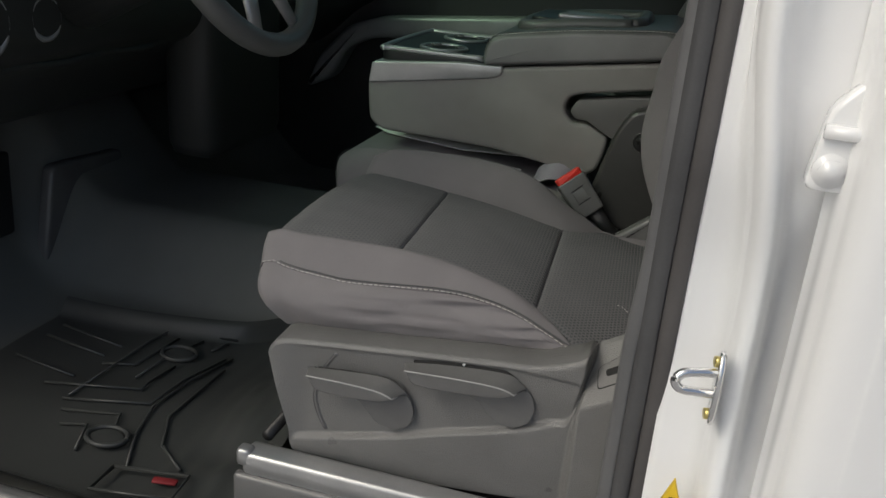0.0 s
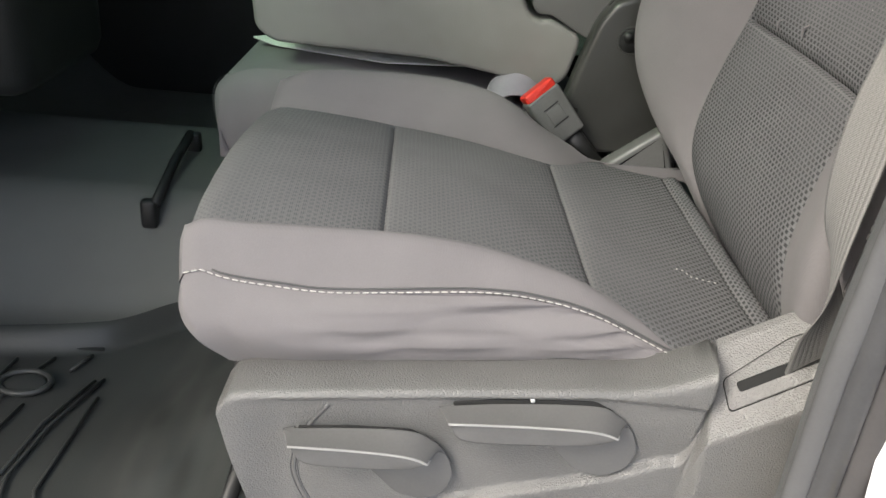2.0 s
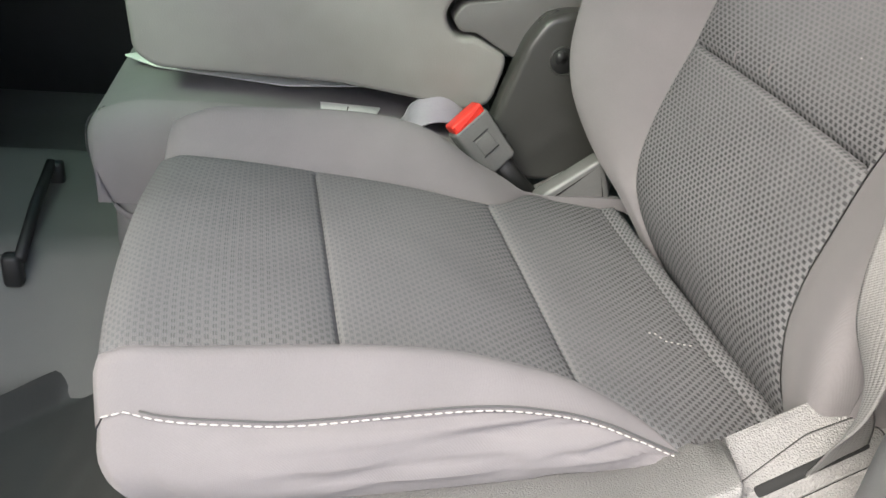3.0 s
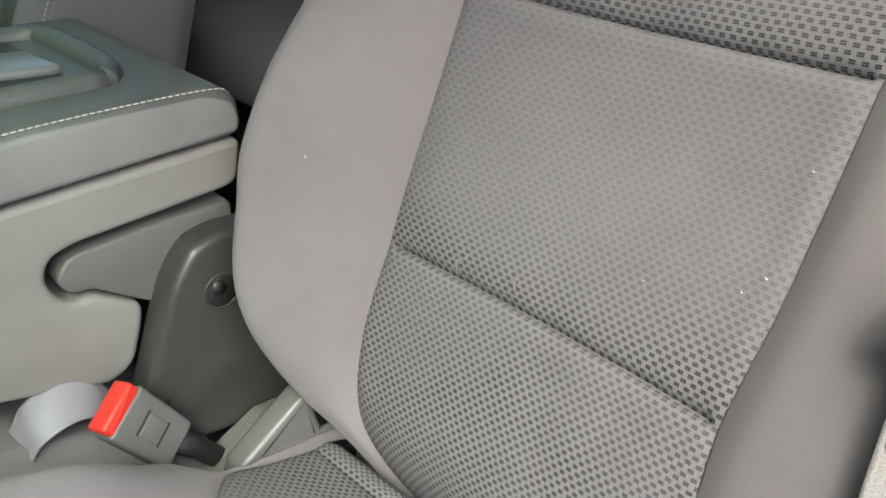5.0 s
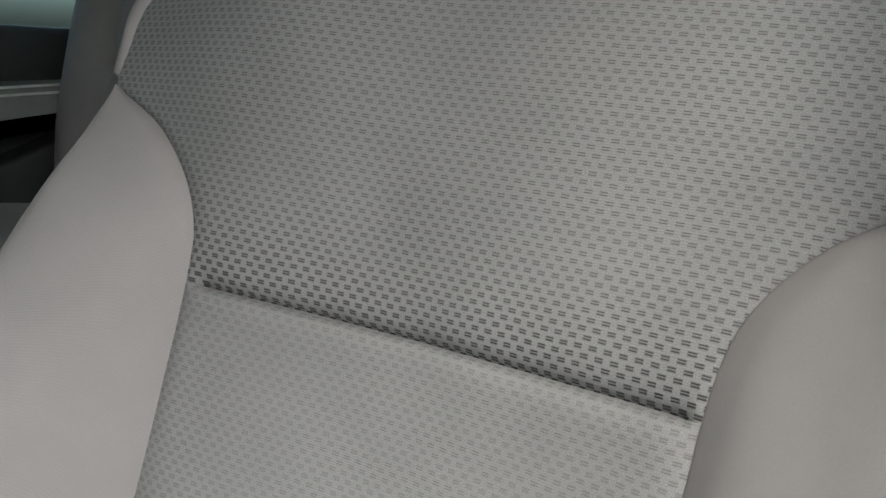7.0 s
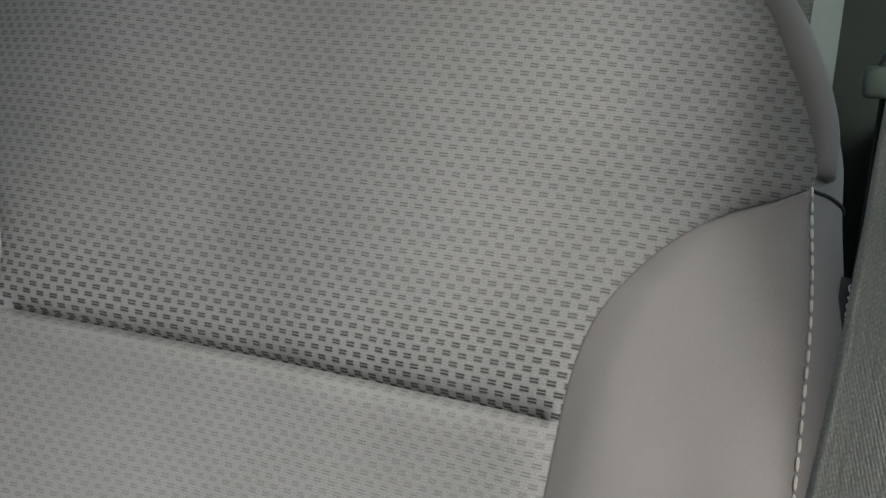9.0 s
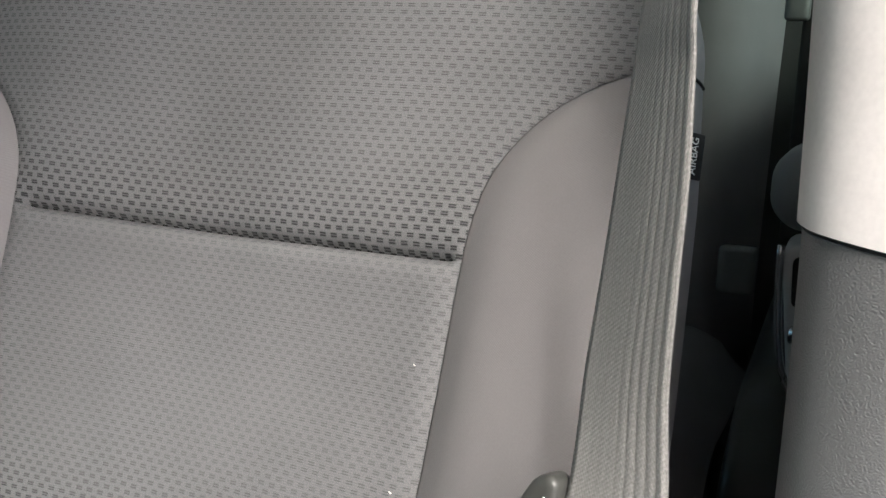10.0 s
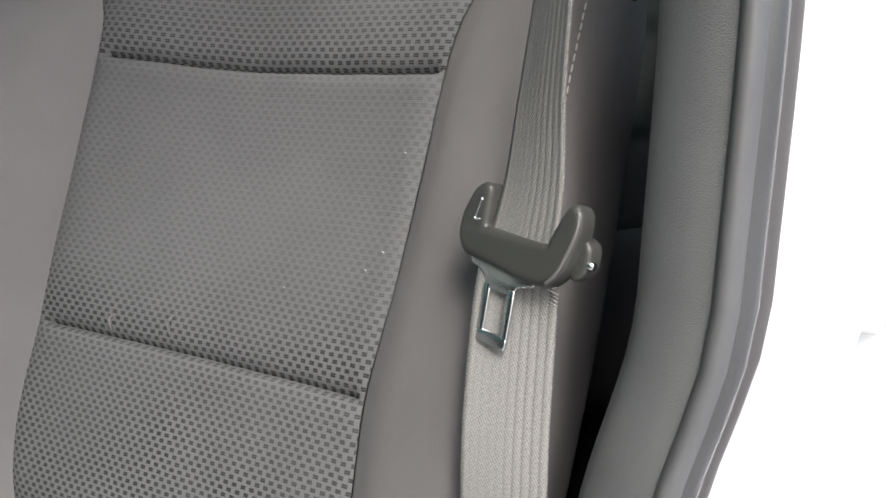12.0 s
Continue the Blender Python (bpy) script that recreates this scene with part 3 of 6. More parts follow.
def backrest(seat, y0, low_seam=0.22, high_seam=0.45, flat_side="a"):
    """The reclined backrest: woven panels, two bolsters that end in points, side panels and a shell."""
    hs = with_seams(-0.072, 0.72, 0.007, (low_seam, high_seam))

    def place(dy, n, h):
        inner = dy if flat_side == "a" else -dy
        p = BACK_FOOT + BACK_UP * h + BACK_FWD * (n + curve_table(TWIST, h) * smooth01(inner, 0.0, 0.16))
        return Vector((p.x, y0 + dy, p.z))

    panels = {k: [] for k in ("insert", "bolster_a", "bolster_b", "side_a", "side_b")}
    uvs = {k: [] for k in panels}
    for h in hs:
        e, c = curve_table(BACK_EDGE, h), curve_table(BACK_CORNER, h)
        en, mn, cn, kn = (curve_table(t, h) for t in (EDGE_N, MID_N, CREST_N, CORNER_N))
        groove = sum((0.009 if s < 0.3 else 0.011) * (math.exp((s - h) / 0.007) if h > s else math.exp((h - s) / 0.0022)) - (0.0015 * math.exp(-(((s - h - 0.010) / 0.010) ** 2)) if h < s else 0.0) for s in (low_seam, high_seam))
        wide = curve_table(BACK_EDGE_OUT, h)
        ins, iuv = [], []
        n = 64
        for k in range(n + 1):
            t = math.sin(math.pi / 2 * 0.97 * (-1 + 2 * k / n)) / math.sin(math.pi / 2 * 0.97)
            half = wide if (t < 0) == (flat_side == "a") else e
            edge = (1 - abs(t)) * half
            depth = mn + (en - mn) * t * t
            depth -= (0.0022 * math.exp(-((edge / 0.008) ** 2)) + 0.0010 * math.exp(-((edge / 0.0022) ** 2))) * (1 - smooth01(h, 0.556, 0.572))
            depth -= groove * smooth01(edge, 0.0, 0.014)
            depth += 0.0014 * noise.noise((h * 12, t * 5, 5 + y0)) * smooth01(edge, 0.0, 0.02)
            ins.append(place(t * half, depth, h))
            iuv.append((t * half, h))
        panels["insert"].append(ins)
        uvs["insert"].append(iuv)
        for sgn, nm in ((-1, "a"), (1, "b")):
            if nm == flat_side:
                cn, kn = curve_table(CREST_OUT, h), curve_table(CORNER_OUT, h)
            else:
                cn, kn = curve_table(CREST_N, h), curve_table(CORNER_N, h)
            e, c = curve_table(BACK_EDGE, h), curve_table(BACK_CORNER, h)
            if nm == flat_side:
                e = wide
                c = curve_table(BACK_CORNER_OUT, h)
            width = max(c - e, 0.0004)
            keys = [(sgn * c, kn), (sgn * (e + width * 0.93), kn + (cn - kn) * 0.72), (sgn * (e + width * 0.77), cn), (sgn * (e + width * 0.48), en + (cn - en) * 0.74), (sgn * (e + width * 0.2), en + (cn - en) * 0.38), (sgn * e, en - 0.0045)]
            line = spline([(0, a, b) for a, b in keys], 22)
            panels["bolster_" + nm].append([place(p.y, p.z + 0.0012 * noise.noise((h * 9, p.y * 14, 2 + y0)), h) for p in line])
            uvs["bolster_" + nm].append([(p.y - p.z, h) for p in line])
            keys = [(sgn * c, kn), (sgn * (c + 0.009), kn - 0.012), (sgn * (c + 0.016), min(kn - 0.036, -0.02)), (sgn * (c + 0.013), -0.085), (sgn * (c - 0.004), -0.115)]
            line = spline([(0, a, b) for a, b in keys], 14)
            panels["side_" + nm].append([place(p.y, p.z, h) for p in line])
            uvs["side_" + nm].append([(p.z, h) for p in line])
    lo, hi = hs.index(low_seam), hs.index(high_seam)
    tip = min(i for i, h in enumerate(hs) if h >= 0.5715)
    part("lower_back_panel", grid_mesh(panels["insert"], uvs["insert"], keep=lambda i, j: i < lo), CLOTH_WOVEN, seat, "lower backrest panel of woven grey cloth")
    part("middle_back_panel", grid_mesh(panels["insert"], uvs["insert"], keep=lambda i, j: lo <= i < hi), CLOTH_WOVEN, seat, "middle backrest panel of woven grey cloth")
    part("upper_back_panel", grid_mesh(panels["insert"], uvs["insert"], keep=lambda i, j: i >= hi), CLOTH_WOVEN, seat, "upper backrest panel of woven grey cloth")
    # black dashes stand in for the shaded gaps along the two seams
    for i in (lo, hi):
        line = [p + BACK_FWD * 0.0006 + BACK_UP * 0.0008 for p in panels["insert"][i][5:-5]]
        part("seam_gap_dashes", stitches(line, 0.0082, 0.0046, 0.0009), TAG_BLACK, seat, "black dashes for the dark gaps along the quilted seam")
    for nm, sgn in (("a", -1), ("b", 1)):
        part("backrest_bolster", grid_mesh(panels["bolster_" + nm], uvs["bolster_" + nm], keep=lambda i, j: i < tip), CLOTH_PLAIN, seat, "smooth grey backrest bolster ending in a point")
        part("side_panel", grid_mesh(panels["side_" + nm], uvs["side_" + nm]), CLOTH_PLAIN, seat, "plain grey side of the backrest")
        row = panels["side_" + nm][tip]
        part("side_seam", tube([p + Vector((0, sgn * 0.0006, 0)) for p in row[:9]], 0.0009, 6), TAG_BLACK, seat, "dark tucked seam across the side")
        line = [r[0] + BACK_FWD * 0.0012 + Vector((0, sgn * 0.0008, 0)) for r, h in zip(panels["bolster_" + nm], hs) if 0.14 < h < (0.70 if nm == flat_side else 0.5)]
        part("stitching", stitches(line, 0.0072, 0.0056, 0.0007), THREAD, seat, "pale contrast stitching")
    for nm, sgn in (("a", -1), ("b", 1)):
        line = [r[0] + BACK_FWD * -0.003 + Vector((0, sgn * 0.005, 0)) for r, h in zip(panels["bolster_" + nm], hs) if 0.572 < h < 0.71]
        part("edge_piping", tube(line, [0.0050 + 0.0042 * math.sin(math.pi * (k + 1) / (len(line) + 1)) for k in range(len(line))], 12), CLOTH_PLAIN, seat, "rolled piping along the upper edge")
    shell = [[place(dy, -0.118, h) for dy in [(-0.25 + 0.5 * k / 10) for k in range(11)]] for h in hs[::6]]
    part("back_shell", grid_mesh(shell), SHIELD_PLASTIC, seat, "grey shell behind the backrest")
    top = [[place(dy, nn, 0.72) for nn in (-0.075, -0.118)] for dy in [(-0.25 + 0.5 * k / 10) for k in range(11)]]
    part("top_roll", grid_mesh(top), CLOTH_PLAIN, seat)
    return panels


def shield_face(x, z):
    """How far the side shield stands out at a place of its face."""
    ridge = curve_table([(0.03, 0.133), (0.08, 0.141), (0.13, 0.153), (0.18, 0.166), (0.23, 0.180), (0.276, 0.196), (0.323, 0.210), (0.36, 0.222), (0.405, 0.242), (0.435, 0.27), (0.45, 0.40)], x)
    top = curve_table([(0.03, 0.272), (0.10, 0.277), (0.18, 0.286), (0.24, 0.293), (0.34, 0.303), (0.40, 0.302), (0.45, 0.30)], x)
    inside = smooth01(z, ridge - 0.006, ridge + 0.002) * (1 - smooth01(z, top - 0.004, top)) * smooth01(x, 0.05, 0.10)
    under = 0.014 * (1 - smooth01(z, 0.085, ridge - 0.005))
    return 0.072 - (0.009 - 0.006 * smooth01(z, 0.23, 0.285)) * inside - under


def block_column(x, lo, n, base):
    """The rear block of the shield: an upright face, then a facet that leans in and carries the belt slot."""
    rise = 0.59 * (x - 0.499)
    low, top = 0.335 + rise - 0.025, 0.335 + rise + 0.026
    col = [Vector((x, base - 0.02, lo)), Vector((x, base - 0.07, lo + 0.001))]
    for k in range(n + 1):
        t = k / n
        if t < 0.45:
            col.append(Vector((x, -0.0768, lo + 0.005 + (low - 0.004 - lo - 0.005) * t / 0.45)))
        else:
            z = low + (top - low) * (t - 0.45) / 0.55
            col.append(Vector((x, -0.05 + (z - 0.335 - rise) / 0.904, z)))
    for k in range(1, 7):
        a = math.pi / 2 * k / 6
        col.append(Vector((x, -0.0212 + 0.006 * math.sin(a), top + 0.003 * math.sin(a))))
    col.append(Vector((x, -0.012, top - 0.004)))
    col.append(Vector((x, -0.010, top - 0.035)))
    return col


SHIELD_TOP = [(0.045, 0.262), (0.055, 0.274), (0.10, 0.282), (0.18, 0.291), (0.24, 0.2975), (0.34, 0.307), (0.38, 0.311), (0.43, 0.328), (0.46, 0.353), (0.50, 0.388), (0.56, 0.44)]
SHIELD_LOW = [(0.045, 0.25), (0.055, 0.205), (0.07, 0.15), (0.085, 0.093), (0.20, 0.098), (0.33, 0.11), (0.56, 0.135)]


def side_shield(seat, y0, sgn):
    """The moulded plastic shield beside the cushion, with its ledge, recess, levers and belt slot."""
    base = y0 + sgn * 0.218
    rows, n = [], 110
    xs = sorted([0.045 + 0.055 * k / 40 for k in range(40)] + [0.10 + 0.32 * k / 66 for k in range(66)] + [0.42 + 0.03 * k / 24 for k in range(24)] + [0.45 + 0.11 * k / 22 for k in range(23)])
    for x in xs:
        lo, hi = curve_table(SHIELD_LOW, x), curve_table(SHIELD_TOP, x)
        col = [Vector((x, base + sgn * 0.02, lo)), Vector((x, base + sgn * (shield_face(x, lo) - 0.006), lo + 0.001))]
        for k in range(n + 1):
            z = lo + 0.005 + (hi - 0.008 - lo - 0.005) * k / n
            col.append(Vector((x, base + sgn * shield_face(x, z), z)))
        f = shield_face(x, hi)
        for k in range(1, 7):
            a = math.pi / 2 * k / 6
            col.append(Vector((x, base + sgn * (f - 0.008 + 0.008 * math.cos(a)), hi - 0.008 + 0.008 * math.sin(a))))
        col.append(Vector((x, base + sgn * 0.022, hi + 0.001)))
        col.append(Vector((x, base + sgn * 0.004, hi - 0.012)))
        block = block_column(x, lo, n, base)
        col = [p.lerp(q, smooth01(x, 0.426 + 0.3 * min(0.04, max(0.0, q.z - 0.28)), 0.440 + 0.2 * min(0.04, max(0.0, q.z - 0.28)))) for p, q in zip(col, block)]
        rows.append(col)
    shield = part("side_shield", grid_mesh(rows), SHIELD_PLASTIC, seat, "grained grey plastic seat side shield")
    front = grid_mesh([[p, Vector((p.x + 0.004, base - sgn * 0.02, p.z))] for p in rows[0]])
    part("shield_front", front, SHIELD_PLASTIC, shield)
    return shield


def lever(shield, start, length, slope, gap_high, gap_y, label):
    """A paddle lever: a leaning upper face, a crisp outer lip, a front face under it, and a teardrop plate with the round hub."""
    sx, sz = start
    turn = lambda line: [(sx + a - slope * b, sz + b + slope * a) for a, b in line]
    top = [(-0.008, -0.002), (0.046, 0.004), (length, 0.006), (length + 0.021, -0.003), (length + 0.034, -0.018)]
    hub = [(length + 0.039, -0.035), (length + 0.033, -0.054), (length + 0.014, -0.065), (length - 0.008, -0.060), (length - 0.031, -0.036), (0.03, -0.016), (0.004, -0.009)]
    edge = lambda line, y, n: [Vector((a, y, b)) for a, b in turn([(p.x, p.y) for p in spline([(u, v, 0.0) for u, v in line], n)])]
    n = 44
    upper = edge(top[:4] + [(length + 0.031, -0.013)], -0.0682, n)
    lip = edge([(0.0, 0.0), (length * 0.5, 0.001), (length * 0.9, 0.0), (length + 0.010, -0.0035), (length + 0.022, -0.0105)], -0.0915, n)
    low = edge([(0.001, -0.003), (0.014, -0.018), (length * 0.6, -0.0185), (length * 0.9, -0.0165), (length + 0.0215, -0.0115)], -0.0885, n)
    rows = []
    for k, (t, p, q) in enumerate(zip(upper, lip, low)):
        back_in = 0.021 * smooth01(k / (len(upper) - 1), 0.86, 1.0)
        p, q = p + Vector((0, back_in, 0)), q + Vector((0, back_in * 0.85, 0))
        hollow = Vector((0, 0.003, -0.0005))
        row = [t + Vector((0, 0.0022, -0.0004)), t + Vector((0, 0.0008, 0.0002)), t, t.lerp(p, 0.05), t.lerp(p, 0.5) + hollow, t.lerp(p, 0.95), p]
        row += [p.lerp(q, 0.03), p.lerp(q, 0.08), p.lerp(q, 0.5), p.lerp(q, 0.94), q, q + Vector((0, 0.001, 0.0001)), Vector((q.x, -0.0635, q.z + 0.002))]
        rows.append(row)
    mid = [sum(r, Vector()) / len(r) for r in (rows[0], rows[-1])]
    rows = [[mid[0].lerp(v, 0.02) for v in rows[0]], [mid[0].lerp(v, 0.9) + Vector((-0.0002, 0, 0)) for v in rows[0]]] + rows + [[mid[1].lerp(v, 0.02) for v in rows[-1]]]
    blade = part("lever_blade", grid_mesh(rows, closed=True), LEVER_PLASTIC, shield, label)
    # paler tube paints the highlight along the lip
    part("lip_edge", tube([r[6] + Vector((0, 0.0004, -0.0002)) for r in rows[2:-3]], 0.0011, 8), LIP_HIGHLIGHT, blade, "outer lip coloured pale as its highlight")
    plate = slab(rounded(turn([(0.006, -0.002)] + top[1:] + hub[:-1] + [(0.012, -0.010)]), 0.006, 4), "xz", -0.0676, -0.0658, 0.0009, 3)
    at = turn([(length + 0.012, -0.038)])[0]
    slab([(at[0] + 0.025 * math.cos(0.2 * k), at[1] + 0.025 * math.sin(0.2 * k)) for k in range(31)], "xz", -0.067, -0.054, 0.0009, 2, plate)
    part("lever_hub", plate, LEVER_PLASTIC, blade, "teardrop hub plate of the lever")
    # black plate stands in for shade in the gap above the blade
    gap = [(a - 0.2 * max(0.0, a - length), b + gap_high) for a, b in [(0.002, -0.0012)] + top[1:4]] + [(length, -0.03), (0.01, -0.012)]
    part("lever_gap_shade", slab(rounded(turn(gap), 0.003, 3), "xz", gap_y, -0.054, 0.0003, 1), TAG_BLACK, blade, "black plate for the shaded gap above the lever")
    return blade


def belt_slot(shield):
    """The bezel and slot in the leaning facet, through which the lap belt leaves the shield."""
    along = Vector((0.861, 0.0, 0.508)).normalized()
    nrm = Vector((-0.59, -0.904, 1.0)).normalized()
    side = nrm.cross(along)
    at = Vector((0.499, -0.0505, 0.3345))
    m = Matrix(((along.x, side.x, nrm.x, at.x), (along.y, side.y, nrm.y, at.y), (along.z, side.z, nrm.z, at.z), (0, 0, 0, 1)))
    quad = [(-0.053, 0.010), (-0.058, -0.017), (0.046, -0.013), (0.058, 0.004), (0.046, 0.022), (0.008, 0.024)]
    rim = part("slot_seam", slab(rounded(quad, 0.005, 4), "xy", -0.006, 0.0004, 0.0002, 1), TAG_BLACK, shield, "thin dark joint round the bezel")
    rim.matrix_local = m
    quad = [(a * 0.981, (b - 0.003) * 0.95 + 0.003) for a, b in quad]
    rim = part("slot_bezel", slab(rounded(quad, 0.005, 4), "xy", -0.004, 0.0012, 0.0006, 2), SHIELD_PLASTIC, shield, "flush bezel of the belt slot")
    rim.matrix_local = m
    quad = [(-0.044, -0.0045), (0.043, -0.002), (0.043, 0.0065), (-0.044, 0.004)]
    hole = part("slot", slab(rounded(quad, 0.003, 4), "xy", -0.004, 0.0019, 0.0002, 1), TAG_BLACK, shield, "dark open slot for the belt")
    hole.matrix_local = m


def text_bars(word, size, depth=0.0002):
    """A word as a mesh in Blender's own font, centred."""
    curve = bpy.data.curves.new("word", "FONT")
    curve.body, curve.size, curve.extrude, curve.align_x, curve.align_y = word, size, depth, "CENTER", "CENTER"
    ob = bpy.data.objects.new("word", curve)
    scene.collection.objects.link(ob)
    mesh = bpy.data.meshes.new_from_object(ob.evaluated_get(bpy.context.evaluated_depsgraph_get()))
    bpy.data.objects.remove(ob)
    bm = bmesh.new()
    bm.from_mesh(mesh)
    bpy.data.meshes.remove(mesh)
    return bm


def nearest(rows, point):
    return min((p for row in rows for p in row), key=lambda p: (p - Vector(point)).length)


def lint_flecks(back):
    """A few pale flecks of lint on the backrest cloth."""
    bm = bmesh.new()
    for rows, point, size in ((back["bolster_b"], (0.487, 0.447, 0.597), 0.0013), (back["insert"], (0.583, 0.09, 0.600), 0.0012), (back["insert"], (0.589, 0.075, 0.611), 0.0014), (back["insert"], (0.60, 0.075, 0.68), 0.0010), (back["insert"], (0.57, 0.16, 0.58), 0.0008)):
        p = nearest(rows, point) + BACK_FWD * 0.001
        size *= 0.7
        tube([p - Vector((0, size, 0)), p, p + Vector((0, size, size))], [size * 0.3, size * 0.6, size * 0.3], 6, bm=bm)
    tagged(part("lint", bm, THREAD), "pale lint flecks on the backrest cloth", "lint", kind="stuff")


def pulled_threads(seat, back):
    """Short loops of thread that stand out of the lower backrest seam."""
    for x, y, z, size in ((0.555, 0.322, 0.523, 0.010), (0.556, 0.260, 0.527, 0.012)):
        p = nearest(back["insert"], (x, y, z)) + BACK_FWD * 0.002
        loop = spline([p + Vector((0, 0.0005, -0.004)), p + BACK_UP * size * 0.5 + BACK_FWD * 0.0025 + Vector((0, 0.0015, 0)), p + BACK_UP * size + Vector((0, -0.001, 0))], 12)
        part("pulled_thread", tube(loop, [0.0004 + 0.0009 * math.sin(math.pi * k / 12) for k in range(13)], 6), CLOTH_PLAIN, seat, "small tuft of pulled thread at the seam")


def driver_seat():
    seat = empty("driver_seat", "grey cloth driver seat with woven panels and pale stitching", "car seat")
    cushion(seat, SEAT_Y)
    back = backrest(seat, 0.2285)
    lint_flecks(back)
    pulled_threads(seat, back)
    shield = side_shield(seat, SEAT_Y, -1)
    lever(shield, (0.1075, 0.248), 0.095, 0.0, -0.0016, -0.0626, "seat height lever of satin grey plastic")
    lever(shield, (0.2325, 0.2835), 0.115, 0.04, 0.0038, -0.0662, "recline lever of satin grey plastic")
    arc = spline([(0.136, -0.0622, 0.272), (0.118, -0.0582, 0.243), (0.107, -0.0575, 0.207), (0.110, -0.0575, 0.183), (0.122, -0.0575, 0.157)], 24)
    part("guide_groove", tube(arc, 0.0028, 8, up=(0, 1, 0)), LEVER_PLASTIC, shield, "moulded arc beside the lever")
    for off in (-0.0030, 0.0030):
        side = [p + Vector((off, -0.0016, 0)) for p in arc]
        part("groove_edge", tube(side, 0.0006, 6, up=(0, 1, 0)), SEAL, shield, "dark line along the moulded arc")
    part("lever_dot", tube([(0.298, -0.064, 0.2945), (0.298, -0.0675, 0.2945)], 0.0019, 12), TAG_WHITE, shield, "small pale dot above the recline lever")
    belt_slot(shield)
    seat_base(seat)
    # airbag tag on the outer side of the backrest
    tag = part("airbag_tag", slab(rounded([(-0.0125, -0.006), (0.0125, -0.006), (0.0125, 0.006), (-0.0125, 0.006)], 0.001, 2), "xy", -0.0008, 0.0, 0.0003, 1), TAG_BLACK, seat, "black woven tag with white letters")
    word = part("tag_text", text_bars("AIRBAG", 0.0058), TAG_WHITE, tag, "white printed word", smooth=False)
    word.location = (0, 0, 0.0006)
    x = BACK_UP.normalized()
    z = Vector((-0.75, -0.66, 0.15))
    z = (z - x * z.dot(x)).normalized()
    y = z.cross(x)
    at = nearest(back["side_a"], (0.664, -0.052, 0.797)) + z * 0.0035
    tag.matrix_local = Matrix(((x.x, y.x, z.x, at.x), (x.y, y.y, z.y, at.y), (x.z, y.z, z.z, at.z), (0, 0, 0, 1)))
    return seat


def seat_base(base):
    """Rails and lower covers under the driver seat."""
    for y in (-0.075, 0.42):
        part("rail", box((0.022, y - 0.024, 0.085), (0.55, y + 0.012, 0.118), 0.006), SILVER_TRIM, base, "grey steel seat rail")
        part("rail_tip", box((0.014, y - 0.024, 0.098), (0.034, y - 0.004, 0.122), 0.004), SILVER_TRIM, base)
        part("rail_foot", box((0.03, y - 0.02, 0.0), (0.09, y + 0.01, 0.09), 0.006), BLACK_PLASTIC, base)
        part("rail_foot", box((0.46, y - 0.02, 0.0), (0.52, y + 0.01, 0.09), 0.006), BLACK_PLASTIC, base)
    part("lower_cover", box((0.012, -0.105, 0.0), (0.56, -0.088, 0.088), 0.006), LEVER_PLASTIC, base, "satin grey cover below the rail")
    part("cross_bar", tube([(0.04, -0.06, 0.125), (0.04, 0.40, 0.125)], 0.008, 10), BLACK_PLASTIC, base, "black adjuster bar")
    part("under_box", box((0.06, -0.04, 0.01), (0.5, 0.42, 0.19), 0.02), UNDER_SEAT_BLACK, base, "plain near-black box under the cushion")
    return base


# ---- seat belt ----
def ribbon(points, angles, width=0.048, thick=0.0013, n=120):
    """A strip of webbing along points, its width turned to the given unit vectors."""
    path, turns = spline(points, n), spline(angles, n)
    rows, uvs, run = [], [], 0.0
    for i, (p, w) in enumerate(zip(path, turns)):
        d = (path[min(i + 1, n)] - path[max(i - 1, 0)]).normalized()
        w = (w - d * w.dot(d)).normalized()
        nrm = d.cross(w)
        if i:
            run += (p - path[i - 1]).length
        ring, uv = [], []
        for s in range(-8, 9):
            curl = 0.0006 * math.cos(s / 8 * math.pi)
            edge = thick * (0.5 if abs(s) < 8 else 0.55)
            ring.append(p + w * width * s / 16 + nrm * (edge + curl))
            uv.append((width * s / 16, run))
        for s in range(8, -9, -1):
            curl = 0.0006 * math.cos(s / 8 * math.pi)
            edge = thick * (0.5 if abs(s) < 8 else 0.55)
            ring.append(p + w * width * s / 16 - nrm * (edge - curl))
            uv.append((width * s / 16, run))
        rows.append(ring)
        uvs.append(uv)
    return grid_mesh(rows, uvs, closed=True)


def flat_dir(deg):
    return (math.cos(radians(deg)), math.sin(radians(deg)), 0.0)


